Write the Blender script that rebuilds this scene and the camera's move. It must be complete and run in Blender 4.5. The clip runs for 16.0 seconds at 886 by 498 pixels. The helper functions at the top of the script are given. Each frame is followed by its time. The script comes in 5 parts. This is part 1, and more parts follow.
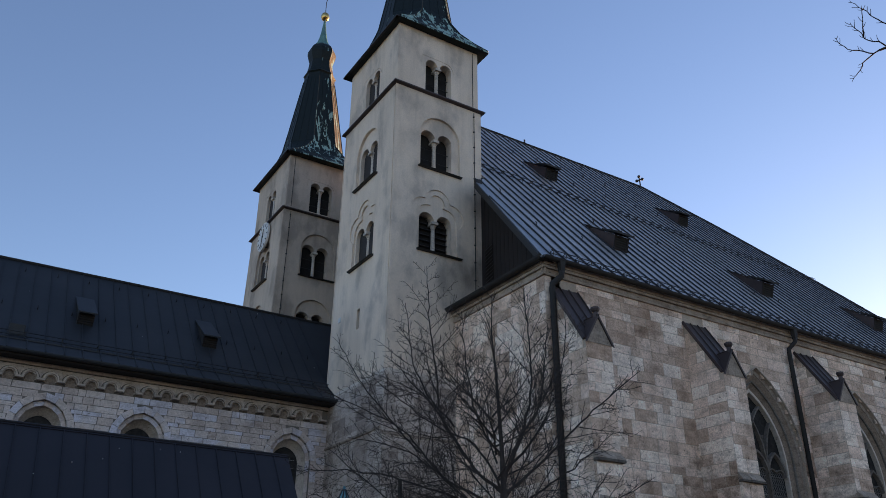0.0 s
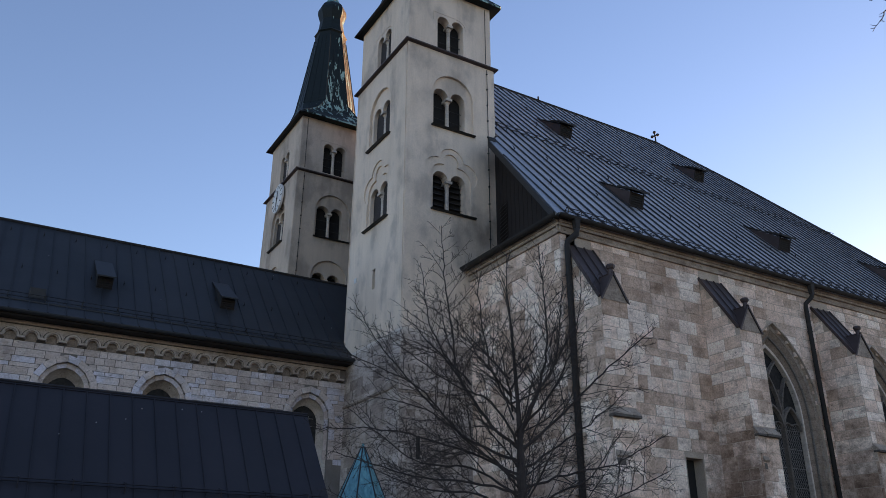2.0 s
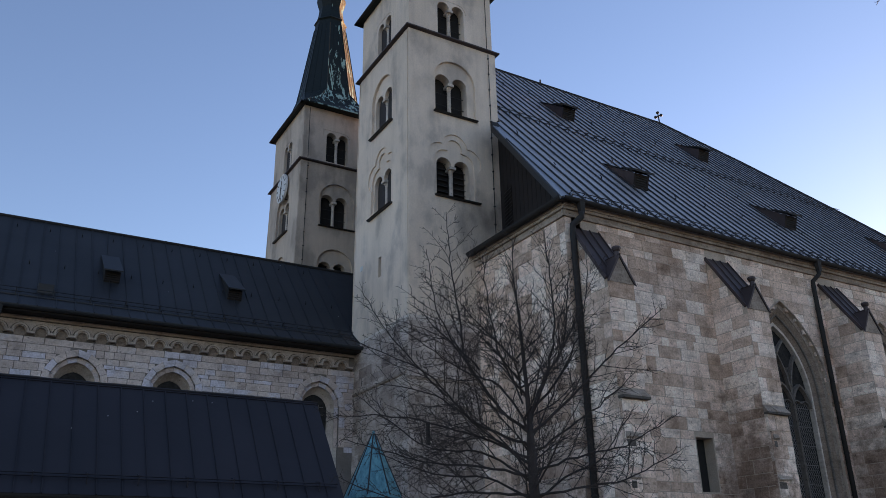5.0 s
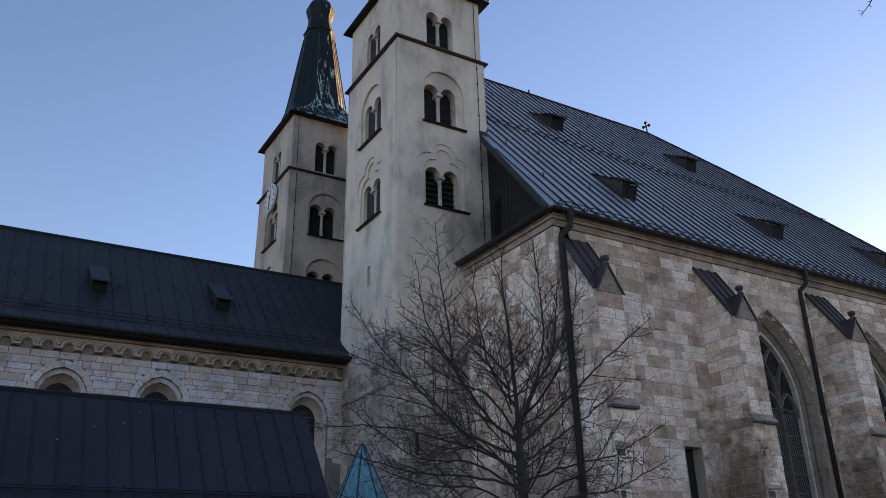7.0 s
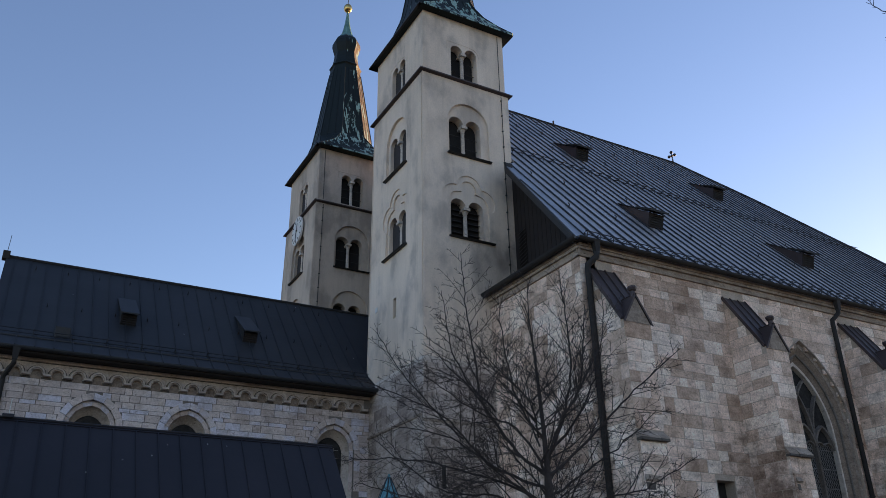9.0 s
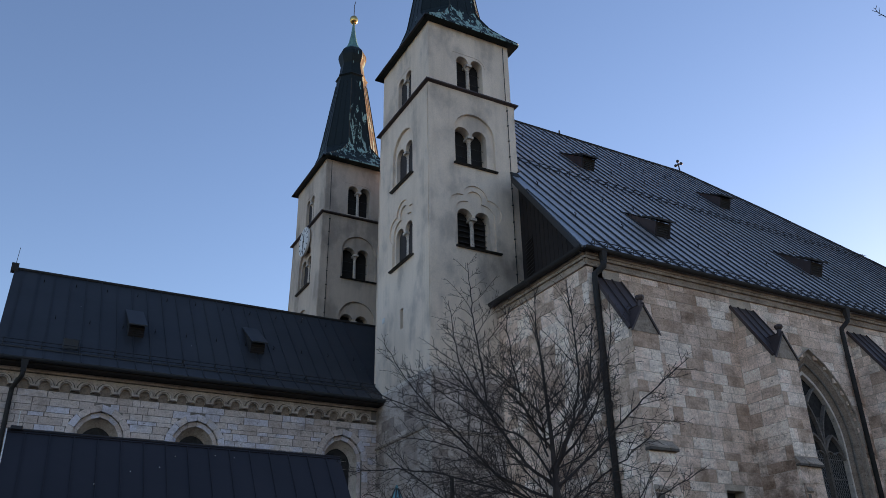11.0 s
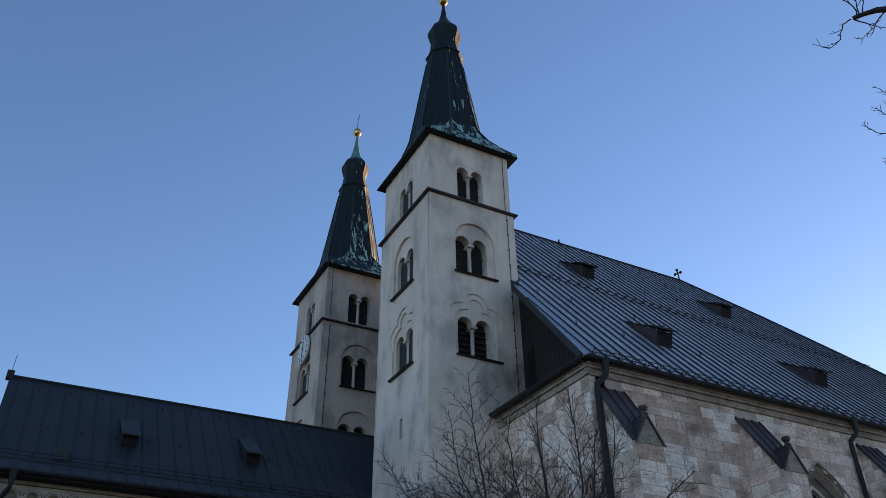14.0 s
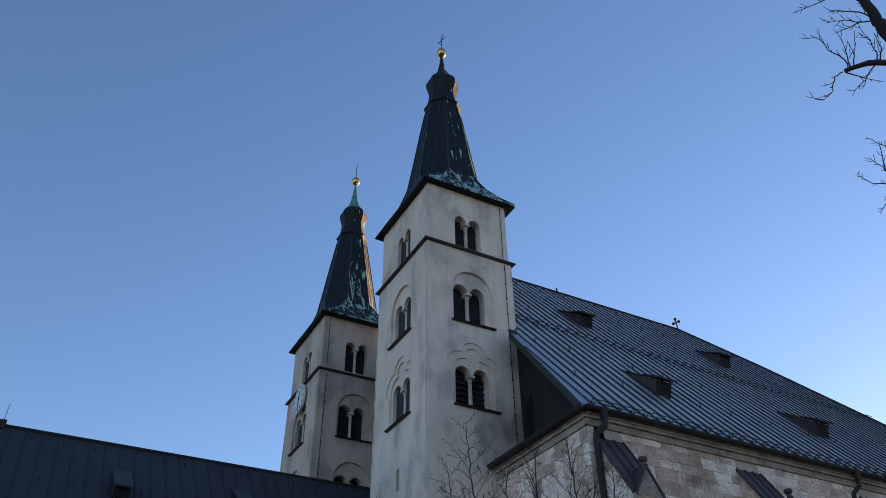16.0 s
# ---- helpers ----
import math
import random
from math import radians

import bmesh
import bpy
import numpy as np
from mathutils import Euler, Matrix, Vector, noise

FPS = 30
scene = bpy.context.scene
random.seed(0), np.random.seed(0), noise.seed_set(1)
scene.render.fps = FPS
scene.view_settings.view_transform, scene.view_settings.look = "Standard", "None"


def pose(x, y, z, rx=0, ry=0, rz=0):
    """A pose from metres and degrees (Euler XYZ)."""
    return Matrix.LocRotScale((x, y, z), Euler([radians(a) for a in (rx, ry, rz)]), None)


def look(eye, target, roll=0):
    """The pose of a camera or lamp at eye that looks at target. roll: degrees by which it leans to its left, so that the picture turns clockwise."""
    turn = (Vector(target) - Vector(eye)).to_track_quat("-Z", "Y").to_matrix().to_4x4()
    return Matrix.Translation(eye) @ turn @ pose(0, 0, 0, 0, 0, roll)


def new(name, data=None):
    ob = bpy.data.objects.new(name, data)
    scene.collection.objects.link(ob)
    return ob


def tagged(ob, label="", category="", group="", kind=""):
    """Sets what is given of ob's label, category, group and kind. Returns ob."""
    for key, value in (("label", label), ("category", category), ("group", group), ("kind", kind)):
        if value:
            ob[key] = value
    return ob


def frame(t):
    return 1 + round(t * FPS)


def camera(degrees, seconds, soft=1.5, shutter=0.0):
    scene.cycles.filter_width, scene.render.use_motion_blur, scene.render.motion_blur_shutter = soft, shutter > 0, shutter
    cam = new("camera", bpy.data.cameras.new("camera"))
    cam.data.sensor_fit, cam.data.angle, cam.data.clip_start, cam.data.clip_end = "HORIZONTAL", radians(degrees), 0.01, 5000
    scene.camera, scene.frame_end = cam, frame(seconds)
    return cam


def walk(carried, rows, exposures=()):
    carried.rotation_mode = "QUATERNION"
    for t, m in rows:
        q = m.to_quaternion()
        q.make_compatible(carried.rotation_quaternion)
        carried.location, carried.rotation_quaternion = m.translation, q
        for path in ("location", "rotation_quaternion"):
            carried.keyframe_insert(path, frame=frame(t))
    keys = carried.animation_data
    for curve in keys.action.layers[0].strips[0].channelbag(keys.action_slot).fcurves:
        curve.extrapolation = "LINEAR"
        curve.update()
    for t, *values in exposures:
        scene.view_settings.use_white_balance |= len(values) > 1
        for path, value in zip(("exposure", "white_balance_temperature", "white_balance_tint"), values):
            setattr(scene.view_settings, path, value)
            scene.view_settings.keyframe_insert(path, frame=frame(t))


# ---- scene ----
cam = camera(57.06, 16.0, soft=0.85)
walk(cam, [
    (0.0, pose(0, 0, 1.6, 115.746, -0.406, -32.023)),
    (0.5, pose(0, 0, 1.6, 115.315, -0.207, -31.797)),
    (1.0, pose(0, 0, 1.6, 114.159, 0.028, -31.314)),
    (1.5, pose(0, 0, 1.6, 113.112, 0.003, -30.913)),
    (2.0, pose(0, 0, 1.6, 112.886, -0.133, -30.775)),
    (2.5, pose(0, 0, 1.6, 113.015, -0.046, -30.513)),
    (3.0, pose(0, 0, 1.6, 112.678, 0.074, -30.037)),
    (3.5, pose(0, 0, 1.6, 112.181, 0.365, -29.639)),
    (4.0, pose(0, 0, 1.6, 111.862, 0.538, -29.448)),
    (6.5, pose(0, 0, 1.6, 112.286, 1.583, -30.704)),
    (7.0, pose(0, 0, 1.6, 112.575, 1.320, -30.594)),
    (7.5, pose(0, 0, 1.6, 113.006, 1.114, -30.291)),
    (8.0, pose(0, 0, 1.6, 113.085, 0.972, -29.944)),
    (8.5, pose(0, 0, 1.6, 113.745, 0.871, -29.366)),
    (9.0, pose(0, 0, 1.6, 114.812, 0.945, -28.787)),
    (11.5, pose(0, 0, 1.6, 116.031, 0.921, -28.074)),
    (12.0, pose(0, 0, 1.6, 117.314, 0.686, -28.044)),
    (12.5, pose(0, 0, 1.6, 118.946, 0.573, -28.094)),
    (13.0, pose(0, 0, 1.6, 120.477, 0.521, -28.265)),
    (13.5, pose(0, 0, 1.6, 121.952, 0.640, -28.312)),
    (14.0, pose(0, 0, 1.6, 123.112, 0.838, -28.291)),
    (14.5, pose(0, 0, 1.6, 124.134, 0.917, -28.375)),
    (15.0, pose(0, 0, 1.6, 125.116, 0.960, -28.455)),
    (15.5, pose(0, 0, 1.6, 126.024, 0.894, -28.464)),
    (16.0, pose(0, 0, 1.6, 126.517, 0.824, -28.497)),
], exposures=[(0.0, 0.88, 6350, 27), (1.0, 0.93, 6430, 28), (1.5, 1.09, 6500, 29), (2.0, 1.07, 6500, 29), (4.0, 0.98, 6500, 29), (7.0, 1.03, 6500, 29), (9.0, 0.98, 6420, 28), (11.5, 0.88, 6300, 27), (12.5, 0.71, 6100, 26), (13.5, 0.88, 5830, 23), (14.5, 0.71, 5700, 21.5), (16.0, 0.83, 5760, 21.5)])

# ---- light ----
SUN_DIR = Vector((1.0, 0.35, 0.14)).normalized()
world = bpy.data.worlds.new("world")
scene.world = world
world.use_nodes = True
wn = world.node_tree.nodes
sky = wn.new("ShaderNodeTexSky")
sky.sky_type = "NISHITA"
sky.sun_disc = False
sky.sun_elevation = math.asin(SUN_DIR.z)
sky.sun_rotation = math.atan2(SUN_DIR.x, SUN_DIR.y)
sky.altitude = 200
sky.air_density, sky.dust_density, sky.ozone_density = 1.0, 0.25, 2.0
wn["Background"].inputs["Strength"].default_value = 0.15
world.node_tree.links.new(sky.outputs["Color"], wn["Background"].inputs["Color"])
sun = new("sun", bpy.data.lights.new("sun", "SUN"))
sun.data.energy, sun.data.angle, sun.data.color = 5.0, radians(0.5), (1.0, 0.62, 0.3)
sun.matrix_world = look((60, 20, 60), Vector((60, 20, 60)) - SUN_DIR)


# ---- materials ----
def nodes_of(name):
    m = bpy.data.materials.new(name)
    m.use_nodes = True
    return m, m.node_tree.nodes, m.node_tree.links, m.node_tree.nodes["Principled BSDF"]


def noise_tex(n, l, scale, detail=6.0, stretch=(1, 1, 1), rough=0.6):
    """Noise over the world's metres."""
    g = n.new("ShaderNodeNewGeometry")
    mp = n.new("ShaderNodeMapping")
    mp.inputs["Scale"].default_value = stretch
    l.new(g.outputs["Position"], mp.inputs["Vector"])
    t = n.new("ShaderNodeTexNoise")
    t.inputs["Scale"].default_value, t.inputs["Detail"].default_value, t.inputs["Roughness"].default_value = scale, detail, rough
    l.new(mp.outputs["Vector"], t.inputs["Vector"])
    return t.outputs["Fac"]


def ramp(n, l, fac, stops):
    r = n.new("ShaderNodeValToRGB")
    e = r.color_ramp.elements
    while len(e) < len(stops):
        e.new(0.5)
    for el, (p, c) in zip(e, stops):
        el.position, el.color = p, (*c, 1)
    l.new(fac, r.inputs["Fac"])
    return r.outputs["Color"]


def mix(n, l, a, b, fac, mode="MIX"):
    m = n.new("ShaderNodeMix")
    m.data_type, m.blend_type = "RGBA", mode
    for sock, v in ((m.inputs[6], a), (m.inputs[7], b), (m.inputs[0], fac)):
        if isinstance(v, (int, float)):
            sock.default_value = v
        elif isinstance(v, tuple):
            sock.default_value = (*v, 1)
        else:
            l.new(v, sock)
    return m.outputs[2]


def bump(n, l, p, fac, strength, dist):
    b = n.new("ShaderNodeBump")
    b.inputs["Strength"].default_value, b.inputs["Distance"].default_value = strength, dist
    l.new(fac, b.inputs["Height"])
    l.new(b.outputs["Normal"], p.inputs["Normal"])


def plain(name, lo, hi, rough=0.7, metal=0.0, scale=3.0, fine=40.0, depth=0.01, stretch=(1, 1, 1)):
    """A surface between two tones: broad drift, fine grain and slight relief."""
    m, n, l, p = nodes_of(name)
    a = noise_tex(n, l, scale, 6, stretch)
    f = noise_tex(n, l, fine, 4)
    c = ramp(n, l, a, [(0.3, lo), (0.7, hi)])
    g = ramp(n, l, f, [(0.3, (0.8, 0.8, 0.8)), (0.7, (1.1, 1.1, 1.1))])
    l.new(mix(n, l, c, g, 1.0, "MULTIPLY"), p.inputs["Base Color"])
    rr = n.new("ShaderNodeMapRange")
    rr.inputs["To Min"].default_value, rr.inputs["To Max"].default_value = max(0.05, rough - 0.12), min(1, rough + 0.12)
    l.new(a, rr.inputs["Value"])
    l.new(rr.outputs["Result"], p.inputs["Roughness"])
    p.inputs["Metallic"].default_value = metal
    bump(n, l, p, f, 0.4, depth)
    return m


def stone_material(name, source, tones, dirt=0.75, coarse=1.0, soot=()):
    """Ashlar: each block has a tone of its own, with pits, grain and soot stains."""
    m, n, l, p = nodes_of(name)
    if source == "object":
        r = n.new("ShaderNodeObjectInfo").outputs["Random"]
    else:
        r = n.new("ShaderNodeNewGeometry").outputs["Random Per Island"]
    if len(tones) > 6:
        patch = noise_tex(n, l, 0.8, 4, (1, 1, 1.2), 0.6)
        both = n.new("ShaderNodeMath")
        both.operation = "MULTIPLY_ADD"
        both.inputs[1].default_value = 1.3
        l.new(patch, both.inputs[0])
        l.new(r, both.inputs[2])
        fit = n.new("ShaderNodeMapRange")
        fit.inputs["From Min"].default_value, fit.inputs["From Max"].default_value = 0.42, 1.45
        l.new(both.outputs[0], fit.inputs["Value"])
        r = fit.outputs["Result"]
    k = len(tones) - 1
    c = ramp(n, l, r, [(i / k, t) for i, t in enumerate(tones)])
    broad = noise_tex(n, l, 0.55, 5, (1, 1, 0.6))
    streak = noise_tex(n, l, 1.6, 6, (0.6, 0.6, 1.7), 0.7)
    blot = noise_tex(n, l, 2.1, 7, (1, 1, 1.25), 0.68)
    grain = noise_tex(n, l, 14, 8, (1, 1, 1), 0.75)
    pits = noise_tex(n, l, 7, 3, (1, 1, 1.6), 0.5)
    c = mix(n, l, c, ramp(n, l, grain, [(0.32, (0.68, 0.65, 0.63)), (0.58, (1.2, 1.2, 1.2))]), coarse, "MULTIPLY")
    c = mix(n, l, c, ramp(n, l, broad, [(0.37, (0.42, 0.365, 0.33)), (0.5, (1, 1, 1))]), dirt * 0.55, "MULTIPLY")
    c = mix(n, l, c, ramp(n, l, blot, [(0.38, (0.42, 0.37, 0.33)), (0.47, (0.92, 0.9, 0.87)), (0.6, (1.08, 1.08, 1.1))]), dirt * 0.6, "MULTIPLY")
    c = mix(n, l, c, ramp(n, l, streak, [(0.36, (0.55, 0.51, 0.5)), (0.5, (1, 1, 1))]), dirt * 0.85, "MULTIPLY")
    c = mix(n, l, c, ramp(n, l, pits, [(0.27, (0.3, 0.27, 0.25)), (0.34, (1, 1, 1))]), 0.8, "MULTIPLY")
    for where, size, depth in soot:
        g = n.new("ShaderNodeNewGeometry")
        mp = n.new("ShaderNodeMapping")
        mp.inputs["Location"].default_value = [-a / b for a, b in zip(where, size)]
        mp.inputs["Scale"].default_value = [1 / b for b in size]
        l.new(g.outputs["Position"], mp.inputs["Vector"])
        far = n.new("ShaderNodeVectorMath")
        far.operation = "LENGTH"
        l.new(mp.outputs["Vector"], far.inputs[0])
        edge = n.new("ShaderNodeMath")
        edge.operation = "MULTIPLY_ADD"
        l.new(blot, edge.inputs[0])
        edge.inputs[1].default_value = 2.4
        l.new(far.outputs["Value"], edge.inputs[2])
        fit = n.new("ShaderNodeMapRange")
        fit.inputs["From Min"].default_value, fit.inputs["From Max"].default_value = 1.6, 2.4
        l.new(edge.outputs[0], fit.inputs["Value"])
        c = mix(n, l, c, ramp(n, l, fit.outputs["Result"], [(0.0, depth), (1.0, (1, 1, 1))]), 1.0, "MULTIPLY")
    l.new(c, p.inputs["Base Color"])
    p.inputs["Roughness"].default_value = 0.92
    h = n.new("ShaderNodeMath")
    h.operation = "ADD"
    l.new(grain, h.inputs[0])
    l.new(pits, h.inputs[1])
    bump(n, l, p, h.outputs[0], 0.7, 0.035)
    return m


def plaster_material(name, lo, hi):
    m, n, l, p = nodes_of(name)
    broad = noise_tex(n, l, 0.35, 5, (1, 1, 0.5))
    mid = noise_tex(n, l, 0.75, 6, (1, 1, 0.6), 0.55)
    fine = noise_tex(n, l, 20, 7)
    run = noise_tex(n, l, 2.6, 5, (1, 1, 0.06), 0.6)
    c = ramp(n, l, broad, [(0.35, lo), (0.65, hi)])
    c = mix(n, l, c, ramp(n, l, mid, [(0.38, (0.52, 0.525, 0.55)), (0.5, (0.95, 0.95, 0.96)), (0.6, (1.05, 1.045, 1.04))]), 0.62, "MULTIPLY")
    c = mix(n, l, c, ramp(n, l, run, [(0.36, (0.72, 0.7, 0.68)), (0.52, (1, 1, 1))]), 0.3, "MULTIPLY")
    c = mix(n, l, c, ramp(n, l, fine, [(0.3, (0.9, 0.9, 0.9)), (0.7, (1.06, 1.06, 1.06))]), 1.0, "MULTIPLY")
    # darker patch with a noisy edge where the hall's gable meets the tower
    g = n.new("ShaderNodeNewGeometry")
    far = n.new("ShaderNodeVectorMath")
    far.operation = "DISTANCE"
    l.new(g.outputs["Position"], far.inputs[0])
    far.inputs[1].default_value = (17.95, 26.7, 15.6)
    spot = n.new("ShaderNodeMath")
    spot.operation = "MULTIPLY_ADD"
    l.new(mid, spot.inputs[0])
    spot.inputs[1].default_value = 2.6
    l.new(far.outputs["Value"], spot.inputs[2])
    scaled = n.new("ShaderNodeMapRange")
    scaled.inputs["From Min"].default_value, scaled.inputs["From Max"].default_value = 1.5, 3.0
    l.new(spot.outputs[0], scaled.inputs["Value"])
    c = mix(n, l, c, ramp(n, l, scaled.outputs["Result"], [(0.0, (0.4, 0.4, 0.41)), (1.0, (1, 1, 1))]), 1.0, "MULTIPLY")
    l.new(c, p.inputs["Base Color"])
    p.inputs["Roughness"].default_value = 0.9
    bump(n, l, p, fine, 0.35, 0.01)
    return m


def sheet_metal(name, lo, hi, rough, metal, scale=0.5):
    """Weathered sheet roofing with long runs down the slope."""
    m, n, l, p = nodes_of(name)
    a = noise_tex(n, l, scale, 5)
    run = noise_tex(n, l, 1.0, 6, (3.0, 0.35, 0.35), 0.65)
    fine = noise_tex(n, l, 18, 4)
    c = ramp(n, l, a, [(0.3, lo), (0.7, hi)])
    c = mix(n, l, c, ramp(n, l, run, [(0.3, (0.75, 0.75, 0.76)), (0.7, (1.18, 1.17, 1.15))]), 1.0, "MULTIPLY")
    l.new(c, p.inputs["Base Color"])
    p.inputs["Metallic"].default_value = metal
    rr = n.new("ShaderNodeMapRange")
    rr.inputs["To Min"].default_value, rr.inputs["To Max"].default_value = rough - 0.1, rough + 0.15
    l.new(run, rr.inputs["Value"])
    l.new(rr.outputs["Result"], p.inputs["Roughness"])
    b = noise_tex(n, l, 1.8, 3)
    bump(n, l, p, b, 0.25, 0.03)
    return m


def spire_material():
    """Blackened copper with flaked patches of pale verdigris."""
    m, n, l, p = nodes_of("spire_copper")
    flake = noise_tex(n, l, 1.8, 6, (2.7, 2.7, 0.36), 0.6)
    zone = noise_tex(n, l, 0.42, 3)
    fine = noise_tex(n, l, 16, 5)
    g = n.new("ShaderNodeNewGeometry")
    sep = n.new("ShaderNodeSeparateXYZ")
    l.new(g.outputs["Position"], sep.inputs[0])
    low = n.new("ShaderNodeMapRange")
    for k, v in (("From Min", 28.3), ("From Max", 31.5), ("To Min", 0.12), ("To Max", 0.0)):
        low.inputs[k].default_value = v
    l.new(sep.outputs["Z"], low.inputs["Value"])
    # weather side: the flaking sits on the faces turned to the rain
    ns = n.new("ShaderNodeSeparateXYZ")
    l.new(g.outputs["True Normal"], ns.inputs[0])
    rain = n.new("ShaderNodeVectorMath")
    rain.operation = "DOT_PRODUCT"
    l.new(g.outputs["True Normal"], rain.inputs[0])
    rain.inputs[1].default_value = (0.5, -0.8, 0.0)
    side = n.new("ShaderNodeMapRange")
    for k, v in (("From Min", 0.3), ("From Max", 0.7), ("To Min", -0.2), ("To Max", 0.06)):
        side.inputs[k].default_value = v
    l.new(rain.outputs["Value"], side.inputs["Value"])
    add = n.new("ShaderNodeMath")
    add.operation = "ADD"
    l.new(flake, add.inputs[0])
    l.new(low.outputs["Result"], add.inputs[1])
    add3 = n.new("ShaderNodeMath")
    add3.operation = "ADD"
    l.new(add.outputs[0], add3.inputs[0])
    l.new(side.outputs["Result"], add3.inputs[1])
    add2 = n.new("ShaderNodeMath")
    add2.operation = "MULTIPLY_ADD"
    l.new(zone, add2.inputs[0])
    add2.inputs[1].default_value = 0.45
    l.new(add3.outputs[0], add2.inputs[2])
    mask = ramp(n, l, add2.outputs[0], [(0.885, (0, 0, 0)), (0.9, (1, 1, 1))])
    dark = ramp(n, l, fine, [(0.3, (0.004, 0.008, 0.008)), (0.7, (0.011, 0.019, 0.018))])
    # low sun painted in: golden brown copper on the faces turned to +X
    sun_side = n.new("ShaderNodeMapRange")
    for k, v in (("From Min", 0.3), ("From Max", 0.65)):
        sun_side.inputs[k].default_value = v
    l.new(ns.outputs["X"], sun_side.inputs["Value"])
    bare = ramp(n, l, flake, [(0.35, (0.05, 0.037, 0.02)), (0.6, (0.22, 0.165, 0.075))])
    dark = mix(n, l, dark, bare, sun_side.outputs["Result"])
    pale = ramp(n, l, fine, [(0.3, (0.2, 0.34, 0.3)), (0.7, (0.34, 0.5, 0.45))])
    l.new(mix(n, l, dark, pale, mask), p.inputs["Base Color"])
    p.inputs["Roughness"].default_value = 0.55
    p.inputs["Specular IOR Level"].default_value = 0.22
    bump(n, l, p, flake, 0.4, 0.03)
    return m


PLASTER = plaster_material("plaster", (0.702, 0.579, 0.461), (0.844, 0.704, 0.568))
PLASTER_DARKER = plaster_material("darker_plaster", (0.515, 0.424, 0.339), (0.633, 0.524, 0.422))
WARM = [(0.337, 0.226, 0.159), (0.461, 0.322, 0.231), (0.564, 0.402, 0.301), (0.635, 0.468, 0.355), (0.696, 0.52, 0.402), (0.759, 0.575, 0.449), (0.829, 0.64, 0.513), (0.921, 0.729, 0.598), (0.946, 0.805, 0.678)]
PALE = [(0.527, 0.43, 0.377), (0.563, 0.464, 0.414), (0.586, 0.481, 0.426), (0.621, 0.517, 0.464), (0.657, 0.551, 0.494), (0.692, 0.598, 0.55), (0.669, 0.633, 0.679)]
SOOT = [((24.0, 20.0, 4.6), (1.1, 1.6, 3.0), (0.45, 0.41, 0.39)), ((20.6, 20.8, 1.8), (2.4, 1.0, 2.0), (0.5, 0.46, 0.44)), ((17.0, 22.5, 4.6), (1.0, 2.6, 3.4), (0.48, 0.44, 0.42)), ((31.4, 19.8, 4.6), (1.5, 1.8, 3.4), (0.5, 0.46, 0.44)), ((25.6, 19.4, 2.6), (1.0, 1.2, 2.4), (0.55, 0.51, 0.49))]
ASHLAR = stone_material("ashlar", "object", WARM, 0.66, 1.0, SOOT)
ASHLAR_FAR = stone_material("ashlar_far", "island", WARM, 0.66, 1.0, SOOT)
CHOIR_STONE = stone_material("choir_stone", "object", PALE, 0.55, 0.6)
CHOIR_FAR = stone_material("choir_stone_far", "island", PALE, 0.55, 0.6)
DRESSED = stone_material("dressed_stone", "object", [(0.56, 0.49, 0.42), (0.66, 0.59, 0.51), (0.61, 0.535, 0.45)], 0.5, 0.4)
CORNICE = stone_material("weathered_cornice_stone", "object", [(0.352, 0.285, 0.227), (0.45, 0.372, 0.299), (0.391, 0.319, 0.256)], 0.8, 0.8)
FRIEZE = stone_material("brown_frieze_stone", "object", [(0.475, 0.394, 0.33), (0.57, 0.481, 0.414), (0.51, 0.429, 0.366), (0.617, 0.528, 0.456)], 0.6, 0.6)
VOUSSOIR = stone_material("brown_arch_stone", "object", [(0.27, 0.215, 0.17), (0.4, 0.33, 0.265), (0.33, 0.27, 0.215)], 0.6)
REVEAL = stone_material("brown_reveal", "object", [(0.27, 0.207, 0.159), (0.324, 0.251, 0.189)], 0.6)
DARK_STONE = stone_material("dark_trim_stone", "object", [(0.09, 0.077, 0.067), (0.14, 0.12, 0.1)], 0.6)
TRACERY = stone_material("grey_tracery", "object", [(0.145, 0.127, 0.11), (0.205, 0.18, 0.155)], 0.6)
BASE_STONE = stone_material("base_stone", "object", [(0.264, 0.216, 0.189), (0.48, 0.408, 0.354), (0.372, 0.312, 0.275), (0.576, 0.504, 0.451), (0.432, 0.372, 0.329)], 0.7)
RUBBLE = stone_material("rubble", "object", [(0.54, 0.471, 0.409), (0.609, 0.535, 0.468)], 0.6)
MORTAR = plain("mortar", (0.414, 0.328, 0.253), (0.575, 0.466, 0.368), 0.95, 0, 1.2, 25, 0.02)
CHOIR_MORTAR = plain("choir_mortar", (0.161, 0.137, 0.116), (0.241, 0.205, 0.178), 0.95, 0, 1.2, 25, 0.02)
ZINC = sheet_metal("grey_sheet_roof", (0.36, 0.347, 0.355), (0.53, 0.512, 0.515), 0.4, 0.45)
ZINC_PALE = sheet_metal("bright_verge_sheet", (0.24, 0.25, 0.27), (0.36, 0.37, 0.39), 0.35, 0.4)
SEAM_SHADE = plain("seam_shadow_grey", (0.022, 0.022, 0.025), (0.04, 0.04, 0.044), 0.5, 0.2)
GREEN_SHEET = sheet_metal("dark_green_sheet_roof", (0.014, 0.0152, 0.0178), (0.026, 0.0274, 0.0313), 0.58, 0.0)
BLUE_SHEET = sheet_metal("anthracite_sheet_roof", (0.0108, 0.00941, 0.0132), (0.0185, 0.016, 0.0218), 0.58, 0.0)
CAP_SHEET = sheet_metal("brown_copper_sheet", (0.048, 0.033, 0.032), (0.09, 0.064, 0.06), 0.55, 0.2)
